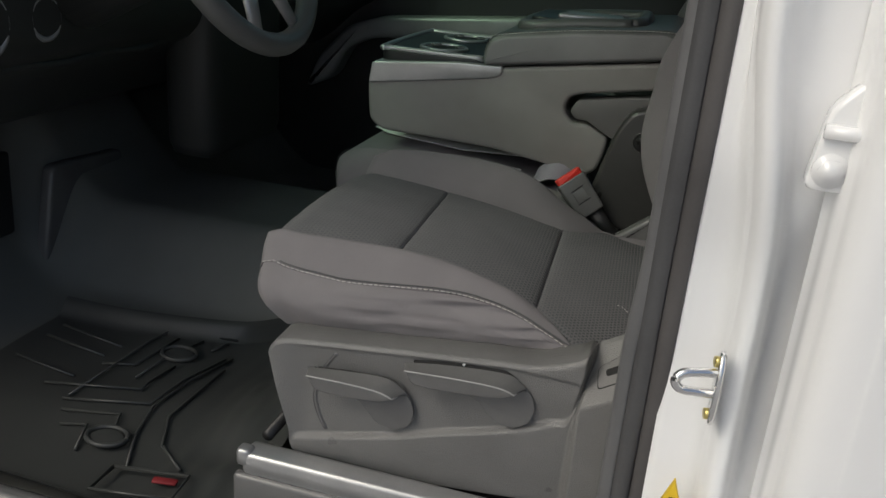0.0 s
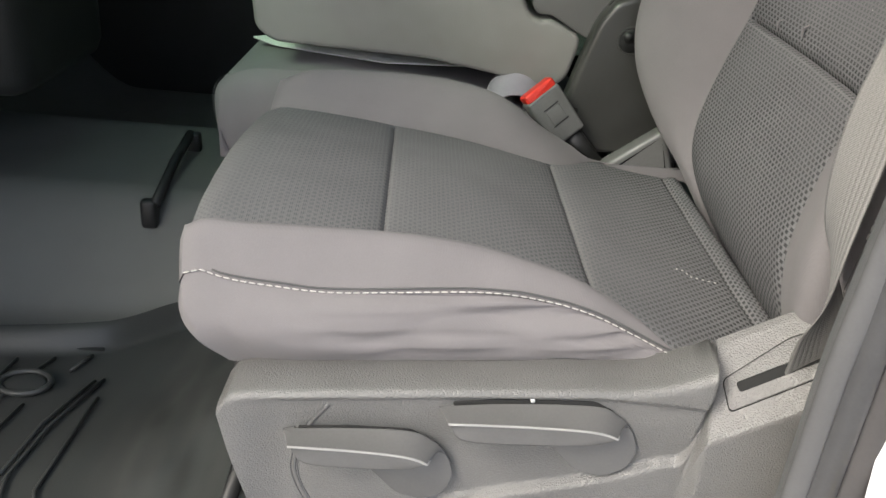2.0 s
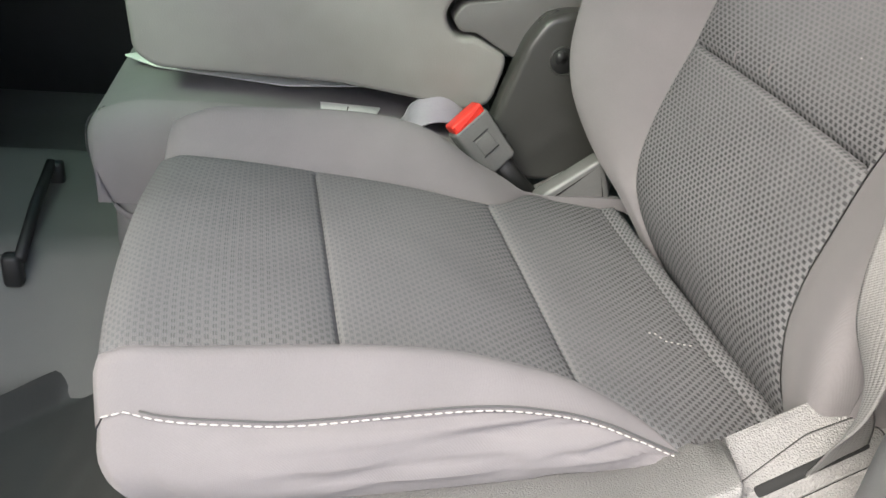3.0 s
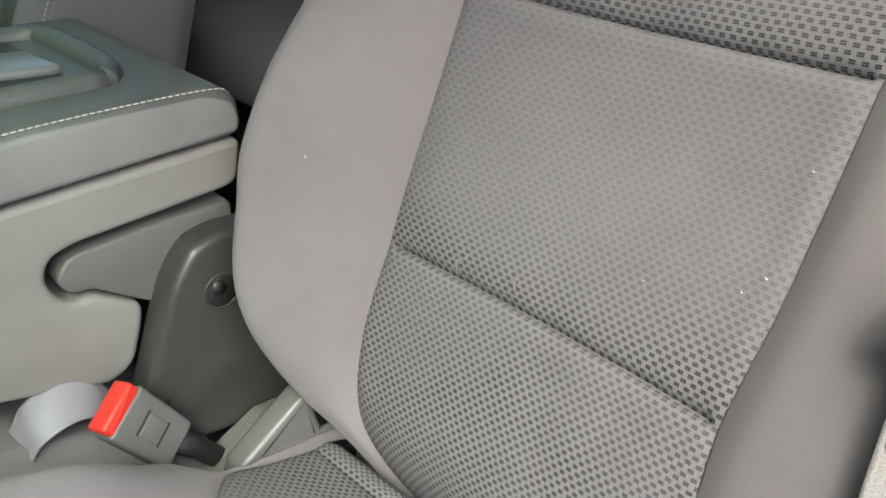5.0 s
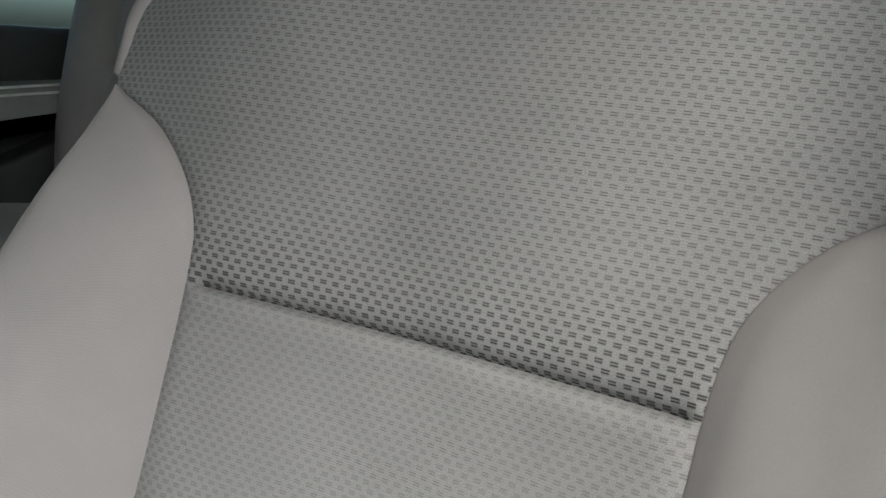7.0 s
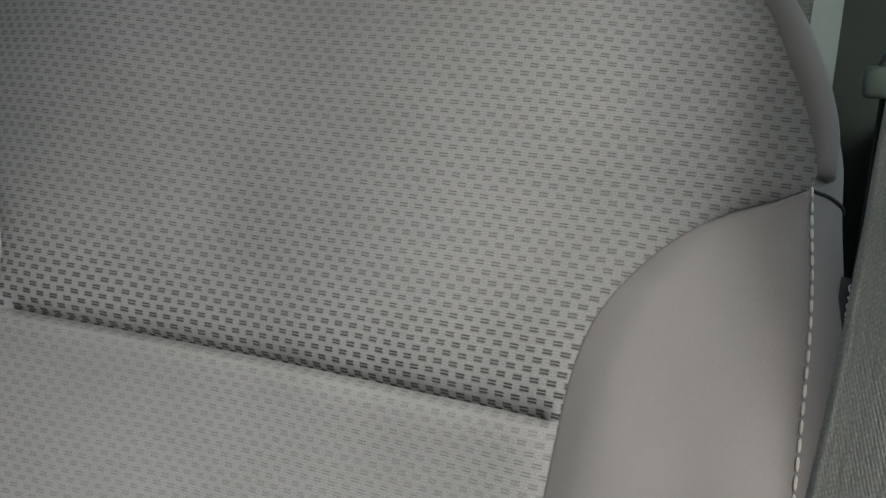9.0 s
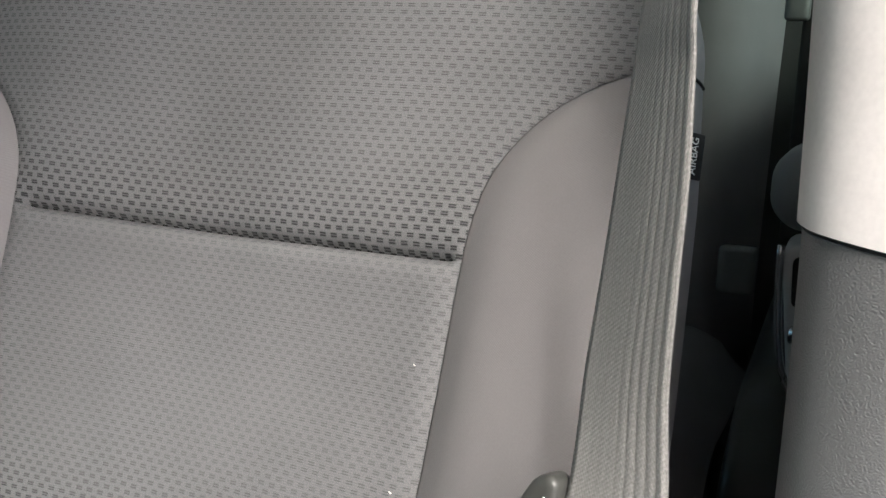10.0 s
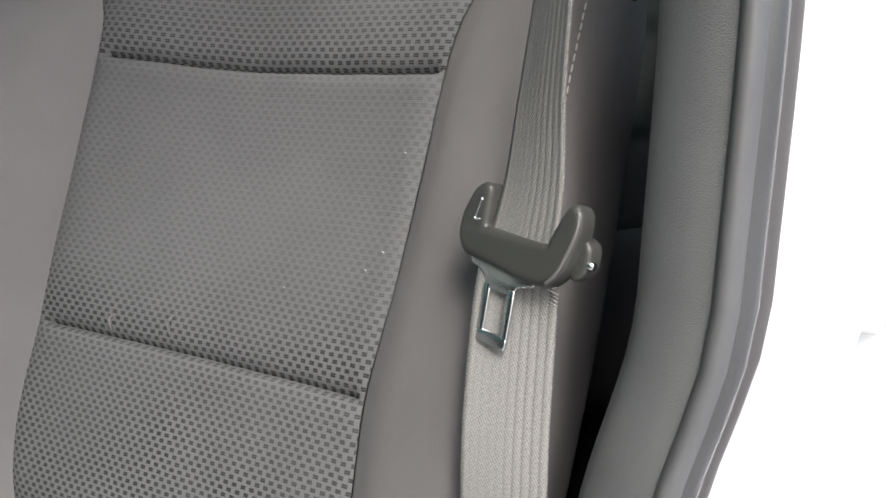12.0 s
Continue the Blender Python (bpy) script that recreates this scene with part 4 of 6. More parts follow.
def seat_belt():
    belt = empty("seat_belt", "grey woven seat belt with black latch plate beside the seat", "seat belt")
    lap = [(0.517, -0.046, 0.332), (0.5145, -0.0515, 0.3435), (0.507, -0.062, 0.376), (0.502, -0.065, 0.413), (0.494, -0.062, 0.465), (0.497, -0.057, 0.53), (0.507, -0.053, 0.597), (0.5115, -0.0525, 0.636)]
    turn = [(0.82, 0.02, 0.56), (0.82, 0.05, 0.56), (0.82, 0.35, 0.42), flat_dir(60), flat_dir(92), flat_dir(105), flat_dir(98), flat_dir(86)]
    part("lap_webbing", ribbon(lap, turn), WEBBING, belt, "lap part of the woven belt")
    bm = ribbon(lap, turn)
    face = lambda y, z: min((v.co for v in bm.verts), key=lambda c: abs(c.y - y) + abs(c.z - z) + 0.1 * c.x)
    zig = [face(-0.0805 if k % 2 else -0.070, 0.628 - 0.0011 * k) + Vector((-0.0006, 0, 0)) for k in range(15)]
    bm.free()
    part("sewn_stop", tube(zig, 0.0006, 6), THREAD, belt, "zigzag of thread sewn across the belt edge")
    sh = [(0.503, -0.0567, 0.6430), (0.509, -0.0585, 0.677), (0.515, -0.0570, 0.7185), (0.5170, -0.0585, 0.7595), (0.519, -0.060, 0.80), (0.524, -0.060, 0.84), (0.533, -0.060, 0.885), (0.585, -0.066, 1.04), (0.66, -0.085, 1.19)]
    turn = [flat_dir(70), flat_dir(62), flat_dir(53), flat_dir(47), flat_dir(43), flat_dir(37), flat_dir(31), flat_dir(22), flat_dir(15)]
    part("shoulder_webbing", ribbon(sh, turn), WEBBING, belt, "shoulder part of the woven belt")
    part("belt_anchor", box((0.64, -0.108, 1.16), (0.69, -0.072, 1.24), 0.008), TRIM_BEIGE, belt, "belt guide on the pillar")
    # latch plate, built flat and then laid on the belt
    plate = empty_part("latch_plate", belt)
    bm = slab(rounded([(-0.0405, 0.003), (0.040, 0.003), (0.037, -0.009), (0.027, -0.020), (0.012, -0.0205), (-0.020, -0.0165), (-0.034, -0.0155), (-0.0405, -0.006)], 0.006, 3), "xy", -0.0065, 0.0100, 0.0048, 5)
    slab(rounded([(-0.0405, -0.008), (-0.0405, 0.008), (-0.034, 0.023), (-0.027, 0.0275), (-0.0215, 0.025), (-0.0200, -0.008)], 0.005, 3), "xy", -0.0060, 0.0096, 0.0040, 4, bm)
    slab(rounded([(0.0205, -0.008), (0.0225, 0.004), (0.030, 0.023), (0.035, 0.0268), (0.0405, 0.022), (0.0415, 0.012), (0.037, -0.008)], 0.005, 3), "xy", -0.0060, 0.0098, 0.0040, 4, bm)
    housing = part("latch_housing", bm, LATCH_PLASTIC, plate, "satin black latch housing with two raised ears")
    fuse = housing.modifiers.new("fuse", "REMESH")
    fuse.mode, fuse.voxel_size, fuse.use_smooth_shade = "VOXEL", 0.0008, True
    ease = housing.modifiers.new("ease", "SMOOTH")
    ease.factor, ease.iterations = 0.5, 12
    lobe = [(0.033, 0.012), (0.044, 0.008), (0.045, -0.006), (0.038, -0.014), (0.031, -0.010)]
    part("latch_back", slab(rounded(lobe, 0.005, 3), "xy", -0.012, 0.001, 0.003, 3), LATCH_PLASTIC, plate, "rear half of the latch housing")
    part("latch_bar", slab(rounded([(-0.027, 0.002), (0.027, 0.002), (0.027, 0.012), (-0.027, 0.012)], 0.002, 2), "xy", -0.0085, -0.0055, 0.001, 1), LATCH_PLASTIC, plate)
    # paler tube draws the highlight on the ear's outer edge
    rim = spline([(0.0372, 0.0225, 0.0078), (0.0392, 0.012, 0.0086), (0.034, -0.008, 0.0092), (0.027, -0.0175, 0.0086)], 20)
    part("latch_rim", tube(rim, 0.0011, 8), LEVER_PLASTIC, plate, "outer edge of the latch, paled as its highlight")
    slit = spline([(-0.0245, 0.006, 0.0094), (-0.0285, 0.006, 0.0094), (-0.0262, 0.0175, 0.0092)], 16)
    part("latch_slit", tube(slit, 0.0007, 8), CHROME, plate, "thin bright line at the edge of the slot")
    tongue = slab(rounded([(-0.030, -0.0125), (0.018, -0.0135), (0.018, -0.0215), (0.012, -0.0235), (0.006, -0.0245), (0.005, -0.030), (-0.016, -0.030), (-0.0165, -0.0235), (-0.022, -0.0205), (-0.030, -0.0190)], 0.003, 3), "xy", 0.0020, 0.0048, 0.0010, 3)
    for lo, hi, lean in ((-0.0170, -0.0118, 0.0015), (0.0005, 0.0057, 0.0015)):
        slab(rounded([(lo + lean, -0.058), (hi + lean, -0.058), (hi, -0.026), (lo, -0.026)], 0.002, 3), "xy", 0.0018 + 0.01 * lean, 0.0050, 0.0012, 3, tongue)
    slab(rounded([(-0.0150, -0.060), (0.0070, -0.060), (0.0072, -0.052), (-0.0155, -0.052)], 0.003, 3), "xy", 0.0017, 0.0052, 0.0013, 3, tongue)
    part("tongue", tongue, CHROME, plate, "bright steel tongue with a square hole")
    part("latch_pin", tube([(0.0405, -0.003, -0.002), (0.0468, -0.003, -0.002)], 0.0022, 10), CHROME, plate, "small bright pin")
    across = Vector((0.30, 0.95, 0.07)).normalized()
    down = Vector((0.16, 0.0, 1.0))
    down = (down - across * down.dot(across)).normalized()
    m = Matrix(((-across.x, down.x, 0, 0.514), (-across.y, down.y, 0, -0.0557), (-across.z, down.z, 0, 0.6450), (0, 0, 0, 1)))
    zax = Vector((-across.x, -across.y, -across.z)).cross(down)
    for r in range(3):
        m[r][2] = zax[r]
    m.translation = m.translation + zax * 0.004
    plate.matrix_local = m
    return belt


def empty_part(name, parent):
    ob = new(name)
    ob.empty_display_size = 0.02
    ob.parent = parent
    return ob


LATCH_PLASTIC = speckled("satin_black_plastic", (0.060, 0.061, 0.057), rough=0.36, grain=0.00006)
BLACK_PLASTIC_SATIN = speckled("satin_black_plastic", (0.03, 0.029, 0.027), rough=0.38, grain=0.00006)


def buckle():
    """The belt buckle with its red button, on a stalk beside the cushion."""
    ob = empty("belt_buckle", "grey seat belt buckle with a red release button", "belt buckle")
    body = part("buckle_body", slab(rounded([(-0.020, -0.034), (0.020, -0.034), (0.022, 0.026), (-0.022, 0.026)], 0.005, 4), "xy", -0.011, 0.011, 0.004, 3), LEVER_PLASTIC, ob, "grey plastic buckle body")
    part("release_button", slab(rounded([(-0.0195, 0.022), (0.0195, 0.022), (0.0195, 0.034), (-0.0195, 0.034)], 0.003, 3), "xy", -0.010, 0.010, 0.003, 3), RED, ob, "red release button")
    part("buckle_mark", slab(rounded([(-0.009, -0.012), (0.009, -0.012), (0.009, 0.006), (-0.009, 0.006)], 0.002, 3), "xy", 0.0105, 0.0118, 0.0006, 2), LEVER_PLASTIC, ob, "embossed square on the buckle")
    for y in (-0.0135, 0.0075):
        part("buckle_groove", slab(rounded([(-0.010, y), (0.010, y), (0.010, y + 0.0014), (-0.010, y + 0.0014)], 0.0005, 2), "xy", 0.0100, 0.0116, 0.0002, 1), BLACK_PLASTIC, body, "dark groove beside the embossed square")
    part("stalk", tube([(0.004, -0.03, 0), (0.008, -0.06, -0.002), (0.012, -0.10, -0.006)], [0.012, 0.009, 0.009], 10, 0.5), BLACK_PLASTIC, ob, "black buckle stalk")
    top = Vector((0.324, 0.489, 0.386))
    x = (Vector((0.343, 0.500, 0.401)) - Vector((0.306, 0.482, 0.371))).normalized()
    y = Vector((-0.55, 0.10, 0.80)).normalized()
    y = (y - x * y.dot(x)).normalized()
    z = x.cross(y)
    if z.y > 0:
        x, z = -x, -z
    c = top - y * 0.036
    x, y, z = x * 1.2, y * 1.2, z * 1.2
    ob.matrix_local = Matrix(((x.x, y.x, z.x, c.x), (x.y, y.y, z.y, c.y), (x.z, y.z, z.z, c.z), (0, 0, 0, 1)))
    return ob


def bight_bracket():
    """The pale plastic hinge cover between cushion and backrest."""
    ob = empty("hinge_cover", "small grey wedge-shaped hinge cover beside the cushion", "hinge cover")
    out = [(0.412, 0.285), (0.417, 0.305), (0.485, 0.359), (0.493, 0.357), (0.508, 0.315), (0.510, 0.285)]
    part("cover", slab(rounded(out, 0.005, 4), "xz", 0.441, 0.470, 0.006, 4), LEVER_PLASTIC, ob, "satin grey wedge with a rounded ridge")
    part("cover_plate", slab(rounded([(0.39, 0.27), (0.47, 0.318), (0.52, 0.318), (0.52, 0.27)], 0.006, 3), "xz", 0.471, 0.508, 0.004, 3), SHIELD_PLASTIC, ob, "pale lower plate of the cover")
    return ob


SHROUD = speckled("dark_satin_shroud", (0.05, 0.049, 0.046), rough=0.28, grain=0.00005)
SATIN_WEB = speckled("satin_grey_webbing", (0.30, 0.275, 0.315), rough=0.3, sheen=0.4, grain=0.00005)


# ---- centre console ----
def console():
    ob = empty("centre_console", "folded centre armrest console in taupe vinyl with cup holders", "centre console")
    outline = [(-0.060, 0.528), (-0.066, 0.49), (-0.060, 0.425), (-0.035, 0.408), (0.18, 0.402), (0.30, 0.384), (0.345, 0.376), (0.366, 0.39), (0.376, 0.428), (0.378, 0.449), (0.335, 0.470), (0.318, 0.466), (0.303, 0.478), (0.297, 0.495), (0.304, 0.512), (0.325, 0.520), (0.40, 0.532), (0.475, 0.545), (0.480, 0.590), (0.15, 0.543), (0.0, 0.533)]
    part("console_body", slab(rounded(outline, 0.012, 4), "xz", 0.535, 0.865, 0.007, 4), CONSOLE_CLOTH, ob, "taupe vinyl console side")
    band = [(-0.064, 0.492), (0.165, 0.527), (0.182, 0.535), (0.184, 0.550), (0.10, 0.548), (-0.058, 0.532)]
    part("trim_band", slab(rounded(band, 0.007, 4), "xz", 0.531, 0.869, 0.003, 3), SILVER_TRIM, ob, "satin grey trim band")
    deck = part("cup_deck", slab(rounded([(-0.050, 0.545), (0.15, 0.545), (0.15, 0.855), (-0.050, 0.855)], 0.03, 5), "xy", 0.530, 0.556, 0.006, 3), BLACK_PLASTIC, ob, "black cup holder deck")
    for y in (0.62, 0.78):
        pts = [(0.05 + 0.042 * math.cos(2 * math.pi * k / 32), y + 0.042 * math.sin(2 * math.pi * k / 32), 0.557) for k in range(33)]
        part("cup_ring", tube(pts, 0.004, 8), SILVER_TRIM, deck, "grey cup holder rim")
        part("cup_well", slab([(0.05 + 0.039 * math.cos(2 * math.pi * k / 32), y + 0.039 * math.sin(2 * math.pi * k / 32)) for k in range(32)], "xy", 0.552, 0.5568, 0.0005, 1), TAG_BLACK, deck)
        for ang in (40, 130, 220, 310):
            c, d = math.cos(radians(ang)), math.sin(radians(ang))
            tab = [(0.05 + 0.042 * c - 0.011 * d, y + 0.042 * d + 0.011 * c), (0.05 + 0.024 * c - 0.007 * d, y + 0.024 * d + 0.007 * c), (0.05 + 0.024 * c + 0.007 * d, y + 0.024 * d - 0.007 * c), (0.05 + 0.042 * c + 0.011 * d, y + 0.042 * d - 0.011 * c)]
            part("cup_tab", slab(rounded(tab, 0.004, 3), "xy", 0.555, 0.5605, 0.0015, 2), LEVER_PLASTIC, deck, "rubber gripping tab")
    rim = spline([(0.145, 0.552, 0.556), (-0.02, 0.552, 0.556), (-0.046, 0.575, 0.556), (-0.046, 0.825, 0.556), (-0.02, 0.848, 0.556), (0.145, 0.848, 0.556)], 50)
    part("deck_rim", tube(rim, 0.0055, 10), SILVER_TRIM, deck, "satin raised rim round the deck")
    # armrest lid, rising to the rear
    lid_out = [(0.147, 0.545), (0.476, 0.592), (0.481, 0.604), (0.476, 0.628), (0.455, 0.640), (0.30, 0.626), (0.17, 0.606), (0.150, 0.594), (0.144, 0.565)]
    lid = part("armrest_lid", slab(rounded(lid_out, 0.012, 4), "xz", 0.532, 0.868, 0.012, 5), LID_VINYL, ob, "dark vinyl armrest lid")
    # the side's paler colour holds the light it gets from the door
    side = [(0.149, 0.549), (0.474, 0.5955), (0.4775, 0.605), (0.4715, 0.6235), (0.448, 0.6325), (0.30, 0.6195), (0.175, 0.600), (0.154, 0.589), (0.148, 0.566)]
    part("lid_side", slab(rounded(side, 0.010, 4), "xz", 0.5300, 0.56, 0.006, 5), LID_SIDE_LIT, lid, "grey vinyl side of the lid, paled for the door light")
    line = [(0.156, 0.5352, 0.5935), (0.17, 0.5352, 0.6028), (0.30, 0.5352, 0.6232), (0.445, 0.5352, 0.6362), (0.470, 0.5352, 0.6295)]
    part("stitching", stitches(spline(line, 40), 0.006, 0.0048, 0.0006), THREAD, lid, "grey lid stitching")
    lip = spline([(0.385, 0.60, 0.634), (0.30, 0.597, 0.627), (0.21, 0.602, 0.615), (0.195, 0.64, 0.614), (0.195, 0.76, 0.614), (0.21, 0.80, 0.615), (0.30, 0.803, 0.627), (0.385, 0.80, 0.634), (0.402, 0.76, 0.637), (0.402, 0.64, 0.637), (0.385, 0.60, 0.634)], 60)
    part("tray_lip", tube(lip, 0.012, 12), LID_VINYL, lid, "rounded moulded lip round the tray")
    part("tray", slab(rounded([(0.205, 0.612), (0.392, 0.612), (0.392, 0.79), (0.205, 0.79)], 0.03, 5), "xy", 0.612, 0.632, 0.003, 3), BLACK_PLASTIC_SATIN, lid, "black moulded tray in the lid")
    part("tray_step", slab(rounded([(0.25, 0.64), (0.37, 0.65), (0.36, 0.72), (0.26, 0.71)], 0.008, 4), "xy", 0.628, 0.640, 0.005, 3), SILVER_TRIM, lid, "satin block standing in the tray")
    arm = [(0.306, 0.488), (0.318, 0.508), (0.40, 0.522), (0.47, 0.53), (0.47, 0.44), (0.385, 0.447), (0.335, 0.475), (0.318, 0.473)]
    part("hinge_arm", slab(rounded(arm, 0.009, 4), "xz", 0.539, 0.575, 0.003, 3), HINGE_VINYL, ob, "dark taupe hinge arm in its recess")
    hinge = [(0.478, 0.515), (0.440, 0.514), (0.414, 0.505), (0.394, 0.475), (0.378, 0.42), (0.362, 0.36), (0.352, 0.300), (0.52, 0.296), (0.52, 0.50)]
    h = part("hinge_shroud", slab(rounded(hinge, 0.015, 4), "xz", 0.508, 0.548, 0.009, 5), SHROUD, ob, "dark plastic hinge shroud")
    part("pivot_hole", tube([(0.440, 0.5095, 0.457), (0.440, 0.5065, 0.457)], 0.0175, 24), TAG_BLACK, h, "dark pivot hole")
    part("pivot_bolt", tube([(0.436, 0.507, 0.461), (0.436, 0.5050, 0.461)], 0.0085, 6), BLACK_PLASTIC, h, "dark hexagon bolt in the hole")
    part("pivot_ring", tube([(0.440 + 0.0172 * math.cos(2 * math.pi * k / 28), 0.5068, 0.457 + 0.0172 * math.sin(2 * math.pi * k / 28)) for k in range(29)], 0.0012, 6, up=(0, 1, 0)), SHROUD, h, "raised rim of the pivot hole")
    return ob


def centre_seat():
    ob = empty("jump_seat", "narrow grey cloth middle seat under the folded console", "car seat")
    rows, uvs = [], []
    prof = [(0.02, 0.21), (-0.075, 0.235), (-0.10, 0.27), (-0.112, 0.315), (-0.105, 0.352), (-0.07, 0.371), (-0.02, 0.376), (0.1, 0.372), (0.36, 0.34), (0.42, 0.30)]
    prof = spline([(a, 0, b) for a, b in prof], 48)
    for p in prof:
        row, uv = [], []
        for k in range(31):
            t = -1 + 2 * k / 30
            s = math.copysign(abs(t) ** 0.7, t)
            sink = 0.03 * smooth01(abs(t), 0.86, 1.0)
            row.append(Vector((p.x + sink * 0.3, 0.69 + 0.195 * s, p.z - sink * (1 if p.z > 0.3 else 0.2))))
            uv.append((0.19 * s, p.x + p.z))
        low = min(p.z, 0.25)
        row = [Vector((row[0].x, row[0].y + 0.004, low))] + row + [Vector((row[-1].x, row[-1].y - 0.004, low))]
        uv = [(uv[0][0], uv[0][1] - 0.1)] + uv + [(uv[-1][0], uv[-1][1] - 0.1)]
        rows.append(row)
        uvs.append(uv)
    part("seat_cushion", grid_mesh(rows, uvs), CLOTH_PLAIN, ob)
    line = [r[3] + Vector((-0.002, 0, 0.002)) for r in rows[10:26]]
    part("stitching", stitches(line, 0.006, 0.0045, 0.0006), THREAD_DARK, ob)
    part("seat_plinth", box((-0.088, 0.502, 0.0), (0.42, 0.878, 0.29), 0.012), LEVER_PLASTIC, ob, "grey plastic plinth")
    return ob


def belt_stub():
    """The centre seat's folded lap belt, lying under the console."""
    ob = empty("centre_belt", "satin grey folded centre belt end", "seat belt")
    pts = [(0.258, 0.526, 0.352), (0.270, 0.523, 0.372), (0.296, 0.522, 0.384), (0.322, 0.526, 0.377), (0.345, 0.530, 0.345)]
    part("webbing", ribbon(pts, [(0.1, 0.8, 0.55)] * 5, 0.042, 0.002, 40), SATIN_WEB, ob, "satin grey webbing loop")
    part("belt_keeper", box((0.335, 0.515, 0.33), (0.36, 0.545, 0.35), 0.004), BLACK_PLASTIC, ob, "black keeper")
    return ob


def owner_papers():
    """Folded papers pushed under the console."""
    ob = empty("folded_paper", "white folded paper under the console edge", "paper")
    part("sheet", slab(rounded([(-0.094, 0.663), (-0.05, 0.625), (0.0, 0.61), (0.115, 0.58), (0.235, 0.60), (-0.06, 0.69)], 0.004, 2), "xy", 0.3795, 0.3815, 0.0004, 1), PAPER, ob)
    part("sheet_fold", slab(rounded([(0.08, 0.527), (0.219, 0.517), (0.231, 0.56), (0.08, 0.58)], 0.002, 2), "xy", 0.3645, 0.3665, 0.0004, 1), PAPER, ob)
    for x in (0.135, 0.185):
        part("printed_line", slab([(x, 0.524), (x + 0.0015, 0.524), (x + 0.006, 0.556), (x + 0.0045, 0.556)], "xy", 0.3660, 0.3668, 0.0001, 1), TAG_BLACK, ob, "thin dark printed line")
    return ob


# ---- cabin shell ----
def floor_z(x, y):
    hump = 0.175 * smooth01(y, 0.40, 0.56) * (1 - smooth01(y, 0.84, 1.0))
    toe = 0.32 * smooth01(-x, 0.62, 1.0)
    return hump + toe - 0.012


def cabin_floor():
    xs, ys = [-1.0 + 2.9 * k / 90 for k in range(91)], [-0.165 + 1.80 * k / 80 for k in range(81)]
    rows = [[Vector((x, y, floor_z(x, y) + 0.002 * noise.noise((x * 6, y * 6, 0)))) for y in ys] for x in xs]
    tagged(part("floor", grid_mesh(rows), CARPET), "grey moulded cabin floor covering with a centre hump", "floor", kind="structure")
    sill = part("door_sill", box((-0.8, -0.20, -0.12), (0.52, -0.168, 0.035), 0.012), LEVER_PLASTIC)
    tagged(sill, "satin grey plastic door sill plate", "sill", kind="structure")
    rocker = part("rocker", box((-1.0, -0.26, -0.30), (0.62, -0.203, 0.012), 0.02), PAINT)
    tagged(rocker, "white painted rocker below the door opening", "rocker", kind="structure")


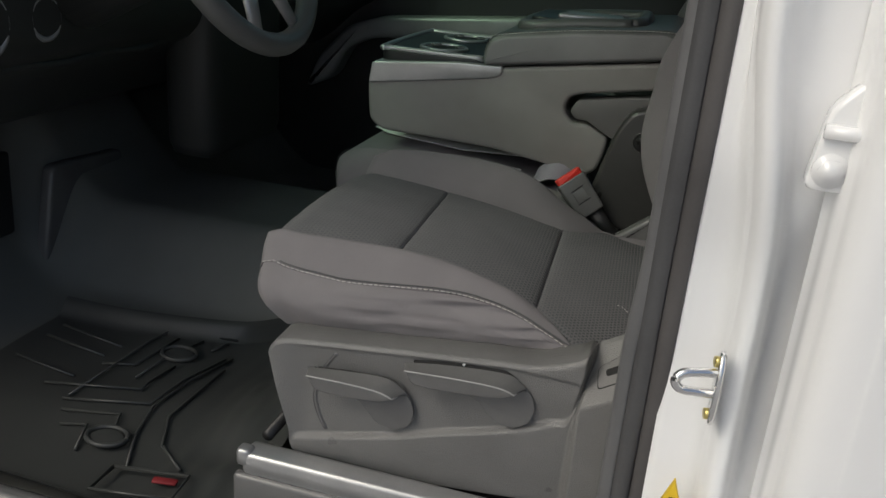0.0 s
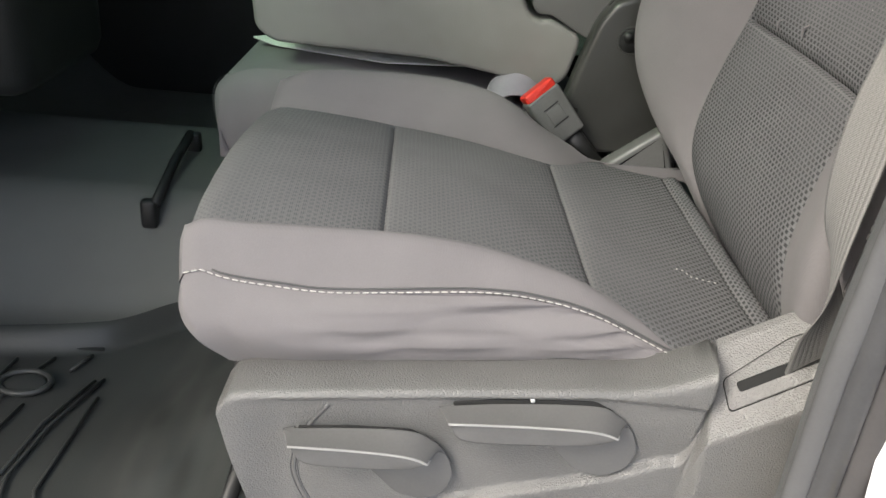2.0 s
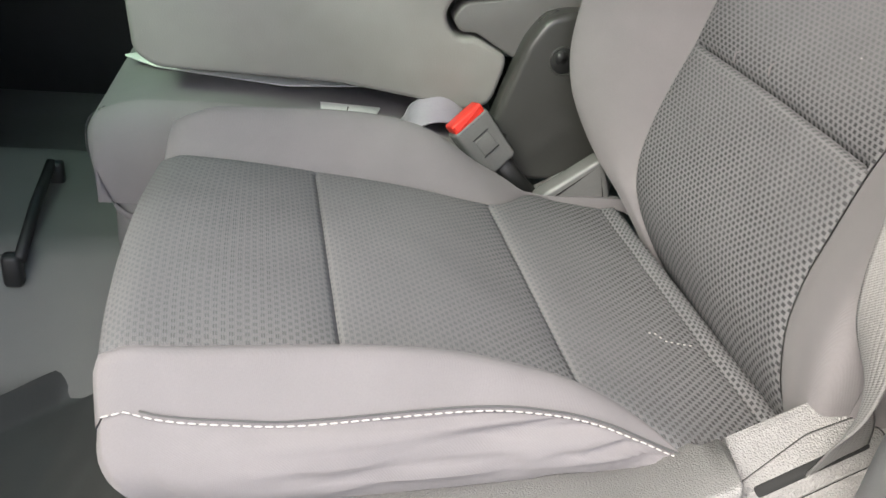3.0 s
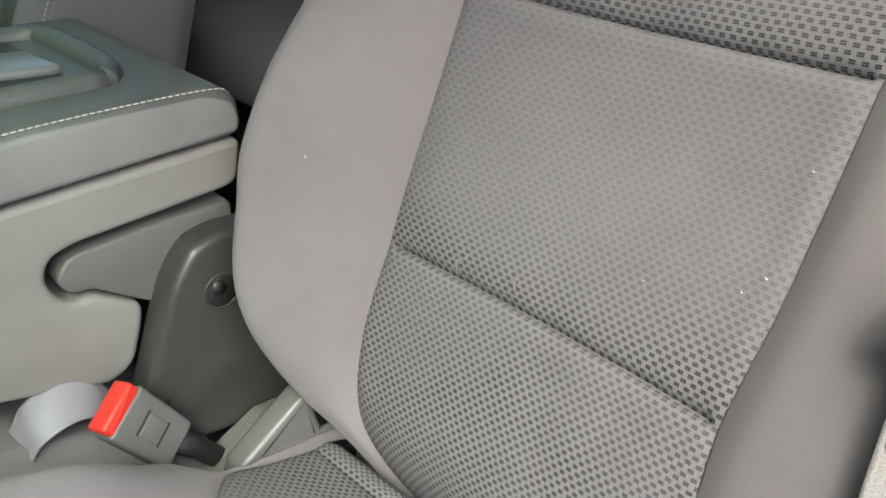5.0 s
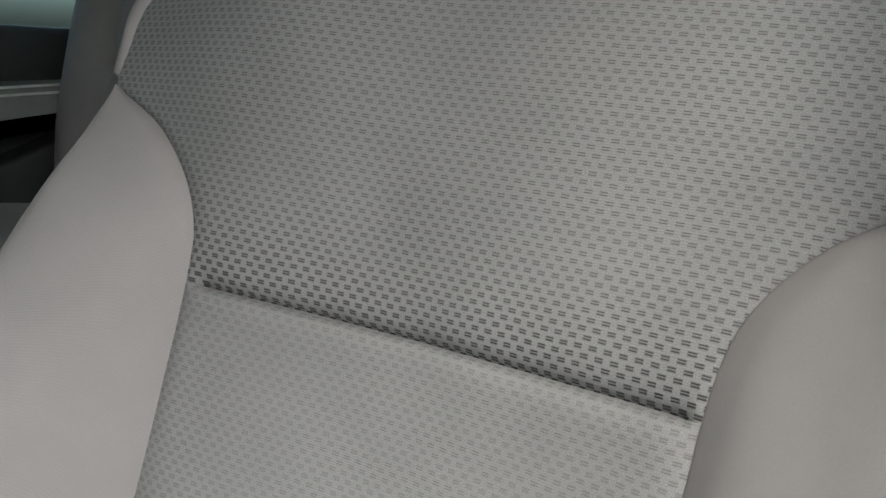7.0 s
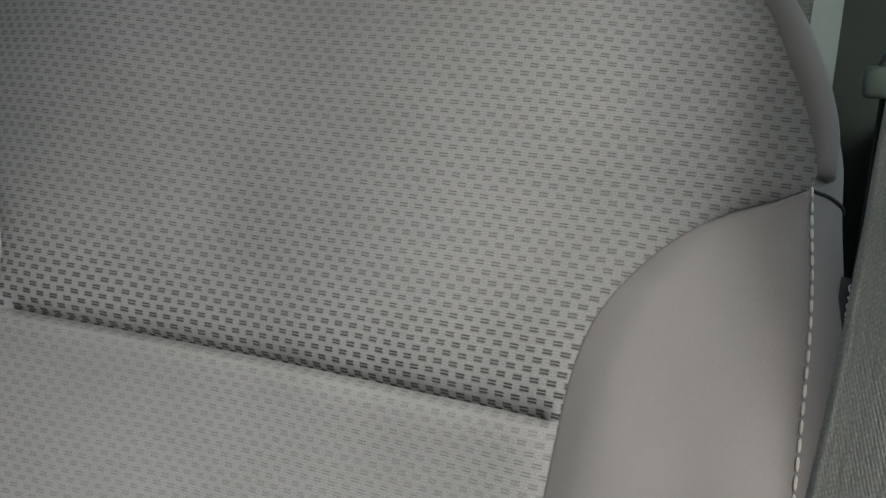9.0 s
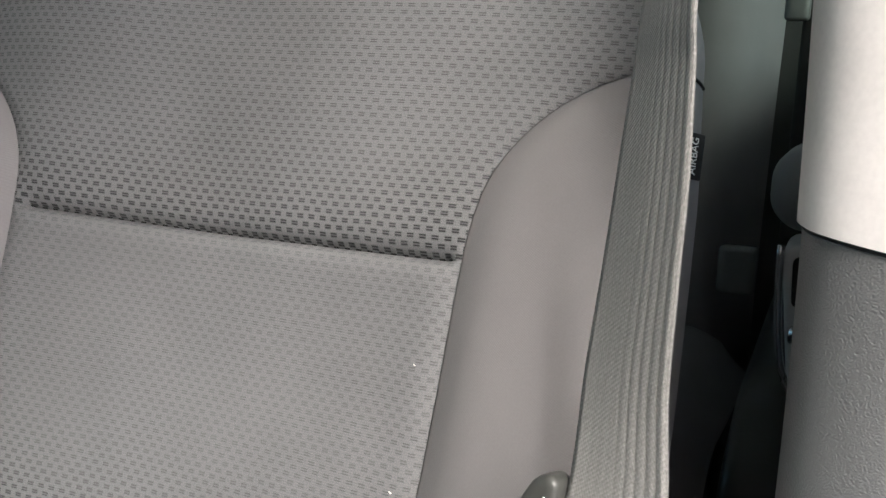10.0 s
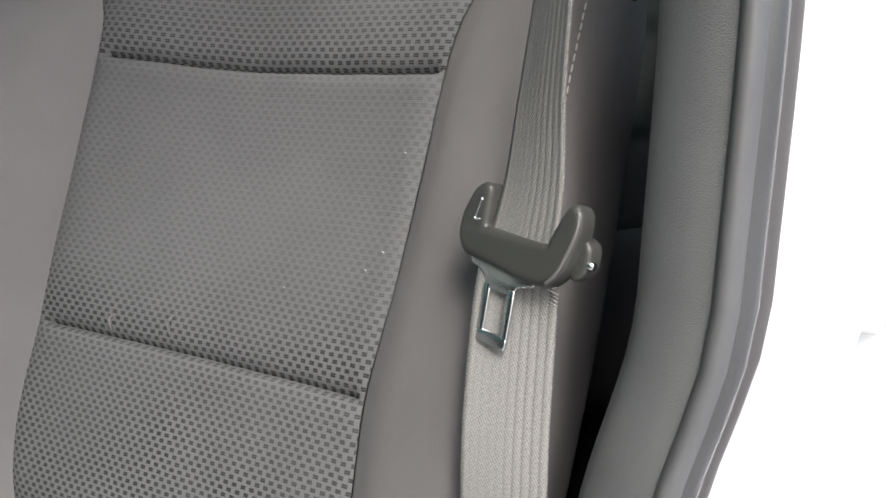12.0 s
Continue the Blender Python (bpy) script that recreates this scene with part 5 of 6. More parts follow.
def floor_mat():
    """The ribbed rubber mat in the driver's footwell, with raised channels, plugs and a badge."""
    ob = empty("floor_mat", "black ribbed rubber floor mat with raised edges", "floor mat")
    rows = []
    for i in range(111):
        x = -0.60 + 0.60 * i / 110
        row = []
        for j in range(91):
            w = j / 90
            inner = curve_table([(-0.60, 0.345), (-0.44, 0.345), (-0.24, 0.385), (-0.14, 0.468), (0.0, 0.478)], x)
            y = -0.155 + (inner + 0.155) * w
            z = 0.004 + 0.03 * smooth01(w, 0.93, 1.0) + 0.03 * (1 - smooth01(w, 0.0, 0.06))
            swell = 0.035 * smooth01(x, -0.16, -0.02) * smooth01(y, 0.0, 0.2)
            z += swell + 0.006 * noise.noise((x * 5, y * 5, 7)) + 0.013 * smooth01(x, -0.22, -0.06) * noise.noise((x * 16, y * 9, 3)) + 0.004 * smooth01(x, -0.22, -0.06) * noise.noise((x * 40, y * 15, 8))
            row.append(Vector((x, y, z)))
        rows.append(row)
    part("mat_sheet", grid_mesh(rows), RUBBER, ob)
    for x, y in ((-0.300, 0.262), (-0.255, -0.005)):
        pts = [(x + 0.032 * math.cos(2 * math.pi * k / 32), y + 0.024 * math.sin(2 * math.pi * k / 32), 0.014) for k in range(33)]
        part("plug_ring", tube(pts, 0.004, 8), RUBBER, ob, "raised ring round a fixing plug")
        part("plug", slab([(x + 0.027 * math.cos(2 * math.pi * k / 24), y + 0.02 * math.sin(2 * math.pi * k / 24)) for k in range(24)], "xy", 0.004, 0.014, 0.003, 2), RUBBER, ob, "round fixing plug")
    frame_pts = [(-0.20, -0.065, 0.014), (-0.09, -0.045, 0.014), (-0.085, -0.10, 0.014), (-0.20, -0.12, 0.014), (-0.20, -0.065, 0.014)]
    part("badge_frame", tube(frame_pts, 0.003, 8), RUBBER, ob, "raised frame round the badge")
    part("badge_bar", slab(rounded([(-0.135, -0.062), (-0.10, -0.056), (-0.098, -0.068), (-0.133, -0.074)], 0.002, 2), "xy", 0.010, 0.0135, 0.0006, 1), RED_DARK, ob, "dark red bar of the badge")
    ribs = (
        ((-0.235, 0.355), (-0.366, 0.330), (-0.376, 0.29), (-0.387, 0.075)),
        ((-0.334, 0.313), (-0.350, 0.200), (-0.406, 0.187)),
        ((-0.288, 0.323), (-0.316, 0.245), (-0.322, 0.163)),
        ((-0.244, 0.338), (-0.258, 0.300)),
        ((-0.284, 0.222), (-0.294, 0.158), (-0.289, 0.133), (-0.45, 0.095)),
        ((-0.220, 0.285), (-0.246, 0.190), (-0.252, 0.100), (-0.39, 0.064)),
        ((-0.210, 0.29), (-0.236, 0.186), (-0.243, 0.096), (-0.224, 0.021), (-0.188, -0.054)),
        ((-0.371, 0.037), (-0.277, 0.058), (-0.249, -0.011)),
        ((-0.203, 0.251), (-0.204, 0.079), (-0.171, 0.011), (-0.114, -0.031)),
        ((-0.347, 0.004), (-0.307, 0.016), (-0.282, -0.044)),
        ((-0.56, 0.28), (-0.41, 0.248)),
        ((-0.56, 0.235), (-0.42, 0.21)),
        ((-0.56, 0.155), (-0.42, 0.13)),
    )
    for line in ribs:
        part("mat_rib", tube([(x, y, 0.0085 + 0.006 * noise.noise((x * 5, y * 5, 7)) + 0.035 * smooth01(x, -0.16, -0.02) * smooth01(y, 0.0, 0.2)) for x, y in line], 0.0024, 8), RUBBER, ob, "raised rib moulded on the mat")
    return ob


DOOR_SATIN_DARK = speckled("satin_silver_armrest", (0.42, 0.42, 0.41), rough=0.32, metal=0.3, grain=0.00003)
DOOR_DARK = leather_grain("dark_door_trim", (0.045, 0.045, 0.044), 0.45, 700.0, 0.0003)
ARMREST_GREY = leather_grain("armrest_plastic", (0.2, 0.2, 0.195), 0.4, 600.0, 0.0002)
SEAL_WARM = speckled("warm_grey_rubber", (0.08, 0.075, 0.075), rough=0.45, grain=0.00004)
WALL_GREY = speckled("grey_render", (0.3, 0.31, 0.3), rough=0.9, scale=1.5, fine=80.0, grain=0.002)
RED_DARK = speckled("dark_red_print", (0.25, 0.02, 0.025), rough=0.6, grain=0.0)


def extrude_up(plan, z0, z1, steps, shift=None, top=None, bottom=None, back=None):
    """A wall strip: an open line in plan carried from z0 to z1; shift(z) moves it in y, back(z) in x."""
    rows = []
    for i in range(steps + 1):
        z = z0 + (z1 - z0) * i / steps
        s = shift(z) if shift else 0.0
        f = i / steps
        rows.append([Vector((p[0] + (back(z) if back else 0.0), p[1] + s, z + (top(p) * f if top else 0.0) + (bottom(p) * (1 - f) if bottom else 0.0))) for p in plan])
    return grid_mesh(rows)


def smooth_plan(points, n=40):
    return [(p.x, p.y) for p in spline([(a, b, 0) for a, b in points], n)]


def b_pillar():
    lean = lambda z: 0.02 * smooth01(z, 0.7, 1.3) + 0.024 * (1 - smooth01(z, 0.49, 0.63))
    rake = lambda z: 0.13 * smooth01(z, 0.92, 1.30)
    tuck = lambda z: rake(z) + 0.006 * smooth01(z, 0.38, 0.52)
    pillar = empty("b_pillar", "door pillar with grained charcoal trim, pale upper trim and white jamb", "pillar", kind="structure")
    slant = lambda p: 0.12 * (max(p[1], -0.166) + 0.135) - 0.0085
    low = smooth_plan([(0.74, -0.135), (0.62, -0.122), (0.53, -0.116), (0.505, -0.118), (0.492, -0.126), (0.482, -0.144), (0.478, -0.165)])
    part("lower_trim", extrude_up(low, -0.02, 0.792, 50, lean, top=slant, back=tuck), TRIM_DARK, pillar, "grained charcoal lower pillar trim")
    high = smooth_plan([(0.612, -0.165), (0.606, -0.136), (0.592, -0.121), (0.53, -0.114), (0.505, -0.116), (0.491, -0.124), (0.4805, -0.144), (0.4765, -0.165)])
    part("upper_trim", extrude_up(high, 0.794, 1.36, 24, lean, bottom=slant, back=tuck), TRIM_BEIGE, pillar, "pale beige upper pillar trim")
    line = [(p[0] + tuck(0.793), p[1] + lean(0.793), 0.793 + slant(p)) for p in low]
    part("trim_gap", tube(line, 0.0006, 6), TAG_BLACK, pillar, "dark joint between the two trims")
    for name, mat, lab, plan in (
        ("seal_lip", SEAL, "dark rubber lip of the door seal", [(0.482, -0.158), (0.4755, -0.162), (0.4755, -0.167), (0.481, -0.171), (0.488, -0.172), (0.490, -0.169)]),
        ("seal_bulb", SEAL_GREY, "grey rubber bulb of the door seal", [(0.488, -0.166), (0.489, -0.171), (0.494, -0.1765), (0.501, -0.178), (0.507, -0.176), (0.508, -0.170)]),
        ("seal_edge", SEAL_WARM, "thin outer lip of the door seal", [(0.506, -0.172), (0.509, -0.176), (0.514, -0.1795), (0.520, -0.181), (0.5245, -0.1795), (0.526, -0.172)]),
    ):
        part(name, extrude_up(smooth_plan(plan, 20), -0.10, 1.36, 50, lean, back=tuck if name == "seal_lip" else rake), mat, pillar, lab)
    flare = lambda z: lean(z) - 0.03 * (1 - smooth01(z, 0.15, 0.42))
    jamb = smooth_plan([(0.520, -0.174), (0.526, -0.1785), (0.540, -0.181), (0.555, -0.185), (0.565, -0.194), (0.571, -0.207), (0.578, -0.217), (0.587, -0.219), (0.595, -0.209), (0.603, -0.198), (0.614, -0.194), (0.635, -0.194)], 70)
    # the pressed ridge of the jamb leans forward as it rises
    rows = []
    for i in range(81):
        z = -0.25 + 1.61 * i / 80
        fore = curve_table([(-0.25, 0.0), (0.45, 0.0), (0.53, -0.003), (0.60, -0.012), (0.71, -0.030), (0.80, -0.033), (1.36, -0.033)], z)
        rows.append([Vector((x + rake(z) + fore * smooth01(x, 0.532, 0.572) * (1 - smooth01(x, 0.596, 0.634)), y + flare(z), z)) for x, y in jamb])
    part("door_jamb", grid_mesh(rows), PAINT, pillar, "white painted door jamb")
    return pillar


def striker():
    ob = empty("door_striker", "bright steel door striker loop bolted to the jamb", "door striker")
    disc = [(-0.203 + 0.017 * math.cos(t), 0.400 + 0.038 * math.sin(t)) for t in [2 * math.pi * k / 32 for k in range(32)]]
    part("striker_plate", slab(disc, "yz", 0.5625, 0.5685, 0.002, 2), CHROME, ob, "steel base plate")
    loop = spline([(0.566, -0.204, 0.417), (0.548, -0.209, 0.416), (0.534, -0.213, 0.414), (0.528, -0.215, 0.406), (0.534, -0.213, 0.398), (0.548, -0.209, 0.396), (0.566, -0.204, 0.395)], 36)
    part("striker_loop", tube(loop, 0.0045, 12), CHROME, ob, "bright round steel loop")
    for z in (0.374, 0.428):
        part("striker_bolt", tube([(0.563, -0.205, z), (0.559, -0.206, z)], 0.0055, 8), YELLOW_ZINC, ob, "yellowed zinc bolt head")
    return ob


YELLOW_ZINC = speckled("yellow_zinc", (0.62, 0.52, 0.2), rough=0.3, metal=0.9, grain=0.0)


def warning_label():
    ob = empty("warning_label", "yellow triangular sticker on the white jamb", "sticker")
    m = slab(rounded([(0.528, 0.250), (0.562, 0.250), (0.546, 0.300)], 0.002, 2), "xz", -0.2145, -0.206, 0.0002, 1)
    part("label_face", m, YELLOW, ob)
    part("label_bar", slab([(0.543, 0.262), (0.549, 0.262), (0.549, 0.282), (0.543, 0.282)], "xz", -0.2149, -0.206, 0.0002, 1), TAG_BLACK, ob)
    return ob


def rear_door():
    """The closed rear door: white edge and skin, hinge, dark inner trim."""
    ob = empty("rear_door", "closed white rear door with charcoal inner trim", "car door", kind="structure")
    skin = smooth_plan([(0.627, -0.240), (0.632, -0.254), (0.644, -0.264), (0.665, -0.269), (0.70, -0.272), (0.9, -0.278), (1.7, -0.28)], 60)
    part("door_skin", extrude_up(skin, -0.25, 0.89, 40), PAINT, ob, "white painted door skin")
    part("door_edge", extrude_up(smooth_plan([(0.617, -0.1945), (0.620, -0.210), (0.622, -0.228), (0.627, -0.240)], 16), -0.25, 1.33, 30), PAINT, ob)
    part("inner_trim", box((0.74, -0.175, 0.05), (1.6, -0.125, 0.89), 0.02), TRIM_DARK, ob, "charcoal inner door trim")
    part("door_armrest", slab(rounded([(0.80, 0.50), (1.40, 0.53), (1.40, 0.60), (0.90, 0.60), (0.80, 0.56)], 0.03, 5), "xz", -0.13, -0.07, 0.012, 4), BLACK_PLASTIC_SATIN, ob, "black door armrest")
    bezel = part("handle_bezel", slab(rounded([(-0.096, 0.735), (-0.145, 0.740), (-0.145, 0.622), (-0.125, 0.624), (-0.108, 0.640)], 0.012, 4), "yz", 0.800, 0.86, 0.005, 3), DOOR_SATIN, ob, "satin grey bezel of the inner handle")
    rim = [(0.799, -0.145, 0.620), (0.799, -0.125, 0.622), (0.799, -0.110, 0.636), (0.799, -0.102, 0.66), (0.799, -0.0975, 0.70), (0.799, -0.096, 0.735)]
    part("bezel_rim", tube(spline(rim, 24), 0.0028, 8), CHROME, bezel, "bright rim line")
    part("handle_pocket", slab(rounded([(-0.104, 0.728), (-0.140, 0.730), (-0.140, 0.695), (-0.106, 0.693)], 0.006, 4), "yz", 0.797, 0.81, 0.002, 2), TAG_BLACK, bezel, "dark handle pocket")
    part("inner_handle", tube([(0.795, -0.108, 0.676), (0.790, -0.125, 0.676), (0.790, -0.15, 0.675)], 0.006, 10), CHROME, bezel, "bright inner handle")
    part("pull_cap", box((0.78, -0.16, 0.745), (0.92, -0.085, 0.80), 0.022, 8), ARMREST_GREY, ob, "grey rounded top of the door pull")
    hook = part("coat_hook", box((1.045, -0.088, 0.900), (1.060, -0.066, 0.926), 0.004, 3), ARMREST_GREY, ob, "small pale hook on the pillar behind the seat")
    part("hook_arm", tube(spline([(1.052, -0.078, 0.924), (1.040, -0.080, 0.934), (1.034, -0.084, 0.926)], 12), 0.003, 8), ARMREST_GREY, hook)
    # black strip added to darken the gap behind the front seat
    part("rear_gap_dark", slab(rounded([(1.045, 0.70), (1.075, 0.70), (1.085, 0.93), (1.055, 0.93)], 0.006, 3), "xz", -0.125, -0.082, 0.004, 2), TAG_BLACK, ob, "black strip for the dark gap behind the seat")
    hinge = part("door_hinge", slab(rounded([(0.594, 0.602), (0.634, 0.602), (0.640, 0.690), (0.622, 0.690), (0.602, 0.668)], 0.01, 4), "xz", -0.228, -0.205, 0.004, 3), PAINT, ob, "white painted hinge leaf")
    part("hinge_bolt", tube([(0.611, -0.227, 0.620), (0.611, -0.233, 0.620)], 0.010, 6), PAINT, hinge, "painted hexagon bolt head")
    part("hinge_washer", tube([(0.611, -0.226, 0.620), (0.611, -0.230, 0.620)], 0.014, 20), PAINT, hinge)
    part("hinge_knuckle", tube([(0.600, -0.231, 0.651), (0.640, -0.231, 0.651)], 0.006, 14), PAINT, hinge)
    part("bump_stop", box((0.630, -0.212, 0.425), (0.640, -0.203, 0.525), 0.003), SEAL, ob, "black rubber bump stop")
    return ob


# ---- dash side ----
def dashboard():
    ob = empty("dashboard", "dark plastic dashboard over the footwell", "dashboard", kind="structure")
    prof = [(-1.0, 0.30), (-0.80, 0.34), (-0.62, 0.40), (-0.50, 0.50), (-0.44, 0.54), (-0.42, 0.60), (-0.44, 0.75), (-0.52, 0.86), (-0.70, 0.90), (-1.02, 0.92)]
    prof = spline([(a, 0, b) for a, b in prof], 60)
    rows = [[Vector((p.x, -0.14 + 1.70 * k / 40, p.z)) for k in range(41)] for p in prof]
    part("dash_panel", grid_mesh(rows), DASH, ob, "dark grained dash panel")
    lip = [(-0.455, -0.12 + 0.6 * k / 20, 0.527 + 0.004 * math.sin(k)) for k in range(21)]
    part("dash_lip", tube(lip, 0.008, 8), DASH, ob, "lower dash edge")
    for y, r in ((0.02, 0.045), (0.14, 0.03)):
        pts = [(-0.425, y + r * math.cos(2 * math.pi * k / 32), 0.60 + r * math.sin(2 * math.pi * k / 32)) for k in range(33)]
        part("vent_ring", tube(pts, 0.005, 8), SILVER_TRIM, ob, "satin ring of a round control")
    part("centre_stack", box((-0.52, 0.56, 0.28), (-0.40, 0.88, 0.80), 0.03), DASH, ob, "dark centre stack")
    return ob


def steering_wheel():
    ob = empty("steering_wheel", "dark steering wheel with bright spoke trim", "steering wheel")
    c, ax = Vector((-0.16, 0.220, 0.760)), Vector((0.90, 0, 0.42)).normalized()
    a = Vector((0, 1, 0))
    b = ax.cross(a).normalized()
    ring = [c + (a * math.cos(2 * math.pi * k / 64) + b * math.sin(2 * math.pi * k / 64)) * 0.185 for k in range(65)]
    part("rim", tube(ring, 0.017, 14, up=tuple(ax)), LID_VINYL, ob, "leather-wrapped rim")
    pad = [c + ax * 0.012 + (a * 0.075 * math.cos(t) + b * 0.065 * math.sin(t)) for t in [2 * math.pi * k / 40 for k in range(40)]]
    bm = bmesh.new()
    rings = [[bm.verts.new(c + ax * d + (p - c - ax * 0.012) * s) for p in pad] for d, s in ((-0.05, 0.8), (0.0, 1.0), (0.018, 0.93), (0.026, 0.7), (0.029, 0.3))]
    for u, v in zip(rings, rings[1:]):
        for k in range(40):
            bm.faces.new((u[k], u[(k + 1) % 40], v[(k + 1) % 40], v[k]))
    bm.faces.new(rings[-1])
    part("hub", bm, DASH, ob, "dark horn pad")
    for ang in (0, 180, 250, 290):
        d = a * math.cos(radians(ang)) + b * math.sin(radians(ang))
        part("spoke", tube([c + d * 0.06, c + d * 0.12, c + d * 0.18], [0.022, 0.016, 0.012], 10, 0.5, up=tuple(ax)), SILVER_TRIM, ob, "satin spoke")
    low = [c + ax * 0.008 + (a * math.cos(t) + b * math.sin(t)) * 0.105 for t in [radians(215 + 110 * k / 24) for k in range(25)]]
    part("spoke_trim", tube(low, 0.007, 8), CHROME, ob, "bright lower spoke trim")
    part("column", tube([c - ax * 0.03, c - ax * 0.30], [0.05, 0.06], 20), DASH, ob, "dark steering column shroud")
    return ob


def pedals():
    ob = empty("brake_pedal", "dark brake pedal on a steel arm in the footwell", "pedal")
    pad = slab(rounded([(0.20, 0.20), (0.29, 0.20), (0.29, 0.26), (0.20, 0.26)], 0.012, 4), "yz", -0.76, -0.735, 0.005, 3)
    part("pedal_pad", pad, RUBBER, ob, "ribbed rubber pedal pad")
    part("pedal_arm", tube([(-0.76, 0.245, 0.24), (-0.80, 0.245, 0.34), (-0.83, 0.245, 0.42)], 0.011, 10), CHROME, ob, "steel pedal arm")
    gas = empty("accelerator_pedal", "black accelerator pedal in the footwell", "pedal")
    part("pedal_pad", slab(rounded([(0.35, 0.12), (0.40, 0.12), (0.405, 0.29), (0.35, 0.29)], 0.01, 4), "yz", -0.78, -0.76, 0.005, 3), BLACK_PLASTIC, gas)
    part("pedal_arm", tube([(-0.78, 0.375, 0.25), (-0.82, 0.375, 0.40)], 0.009, 8), BLACK_PLASTIC, gas)


def knee_trim():
    ob = tagged(new("footwell_panel"), "grey plastic panel beside the hump in the footwell", "trim panel", kind="structure")
    part("panel_plate", slab(rounded([(0.42, 0.03), (0.66, 0.04), (0.70, 0.235), (0.47, 0.25)], 0.02, 4), "yz", -0.745, -0.715, 0.008, 3), LEVER_PLASTIC, ob)


def floor_bracket():
    ob = empty("floor_bracket", "black bracket on the hump before the centre seat", "bracket")
    part("bracket_bar", tube([(-0.203, 0.505, 0.165), (-0.212, 0.62, 0.182), (-0.219, 0.735, 0.190)], 0.008, 8), BLACK_PLASTIC, ob)
    for y, z in ((0.51, 0.165), (0.735, 0.190)):
        part("bracket_foot", box((-0.226, y - 0.010, z - 0.040), (-0.202, y + 0.010, z + 0.004), 0.005), BLACK_PLASTIC, ob)


# ---- passenger side and rear ----
def passenger_seat():
    seat = empty("passenger_seat", "matching grey cloth passenger seat beyond the console", "car seat")
    seat.location = (-0.01, 0.08, 0.0)
    cushion(seat, 1.19)
    backrest(seat, 1.19, flat_side="b")
    part("seat_plinth", box((0.05, 0.99, -0.01), (0.52, 1.40, 0.22), 0.02), LEVER_PLASTIC, seat, "dark plinth under the seat")
    return seat


def rear_bench():
    ob = empty("rear_bench", "grey cloth rear bench with a split backrest", "car seat")
    for y0, y1, out in ((-0.05, 0.66, -1), (0.68, 1.52, 1)):
        prof = spline([(1.0, 0, 0.36), (0.925, 0, 0.39), (0.905, 0, 0.44), (0.925, 0, 0.485), (0.99, 0, 0.500), (1.15, 0, 0.492), (1.44, 0, 0.465)], 40)
        rows, uvs = [], []
        for p in prof:
            row, uv = [], []
            for k in range(49):
                t = -1 + 2 * k / 48
                sink = 0.05 * smooth01(abs(t), 0.90, 1.0)
                side = t * out
                rise = 0.040 * math.exp(-(((side - 0.80) / 0.15) ** 2)) * smooth01(p.z, 0.42, 0.49) - 0.006 * math.exp(-(((side - 0.56) / 0.02) ** 2))
                row.append(Vector((p.x + 0.4 * sink + 0.11 * smooth01(side, 0.62, 1.0) ** 2 * (1 - smooth01(p.x, 0.92, 1.2)), (y0 + y1) / 2 + (y1 - y0) / 2 * t, p.z - sink + rise)))
                uv.append(((y1 - y0) / 2 * t, p.x + p.z))
            rows.append(row)
            uvs.append(uv)
        part("bench_cushion", grid_mesh(rows, uvs), CLOTH_PLAIN, ob, "grey cloth bench cushion with a raised outer bolster")
        prof = spline([(1.42, 0, 0.42), (1.37, 0, 0.50), (1.37, 0, 0.64), (1.40, 0, 0.80), (1.45, 0, 0.98), (1.50, 0, 1.10), (1.56, 0, 1.11)], 90)
        rows, uvs = [], []
        for p in prof:
            row, uv = [], []
            for k in range(49):
                t = -1 + 2 * k / 48
                inner = 1 - smooth01(abs(t), 0.60, 0.64)
                sink = 0.05 * smooth01(abs(t), 0.88, 1.0) - 0.035 * math.exp(-(((abs(t) - 0.78) / 0.14) ** 2)) + 0.012 * math.exp(-(((abs(t) - 0.62) / 0.02) ** 2))
                sink += inner * sum(0.022 * math.exp(-abs(p.z - z) / 0.010) for z in (0.49, 0.62, 0.765))
                row.append(Vector((p.x + sink, (y0 + y1) / 2 + (y1 - y0) / 2 * t, p.z)))
                uv.append(((y1 - y0) / 2 * t, p.z))
            rows.append(row)
            uvs.append(uv)
        part("bench_back", grid_mesh(rows, uvs), CLOTH_PLAIN, ob, "grey cloth bench backrest with stitched bands")
    ob.location = (-0.13, 0.0, 0.055)
    part("release_latch", box((1.235, -0.062, 0.575), (1.26, -0.022, 0.625), 0.006, 3), LEVER_PLASTIC, ob, "small grey latch beside the backrest")
    # solid near-black box takes the place of the shaded space here
    part("bench_base", box((1.02, -0.02, -0.06), (1.45, 1.47, 0.40), 0.02), UNDER_SEAT_BLACK, ob, "near-black box for the shade under the bench")
    return ob


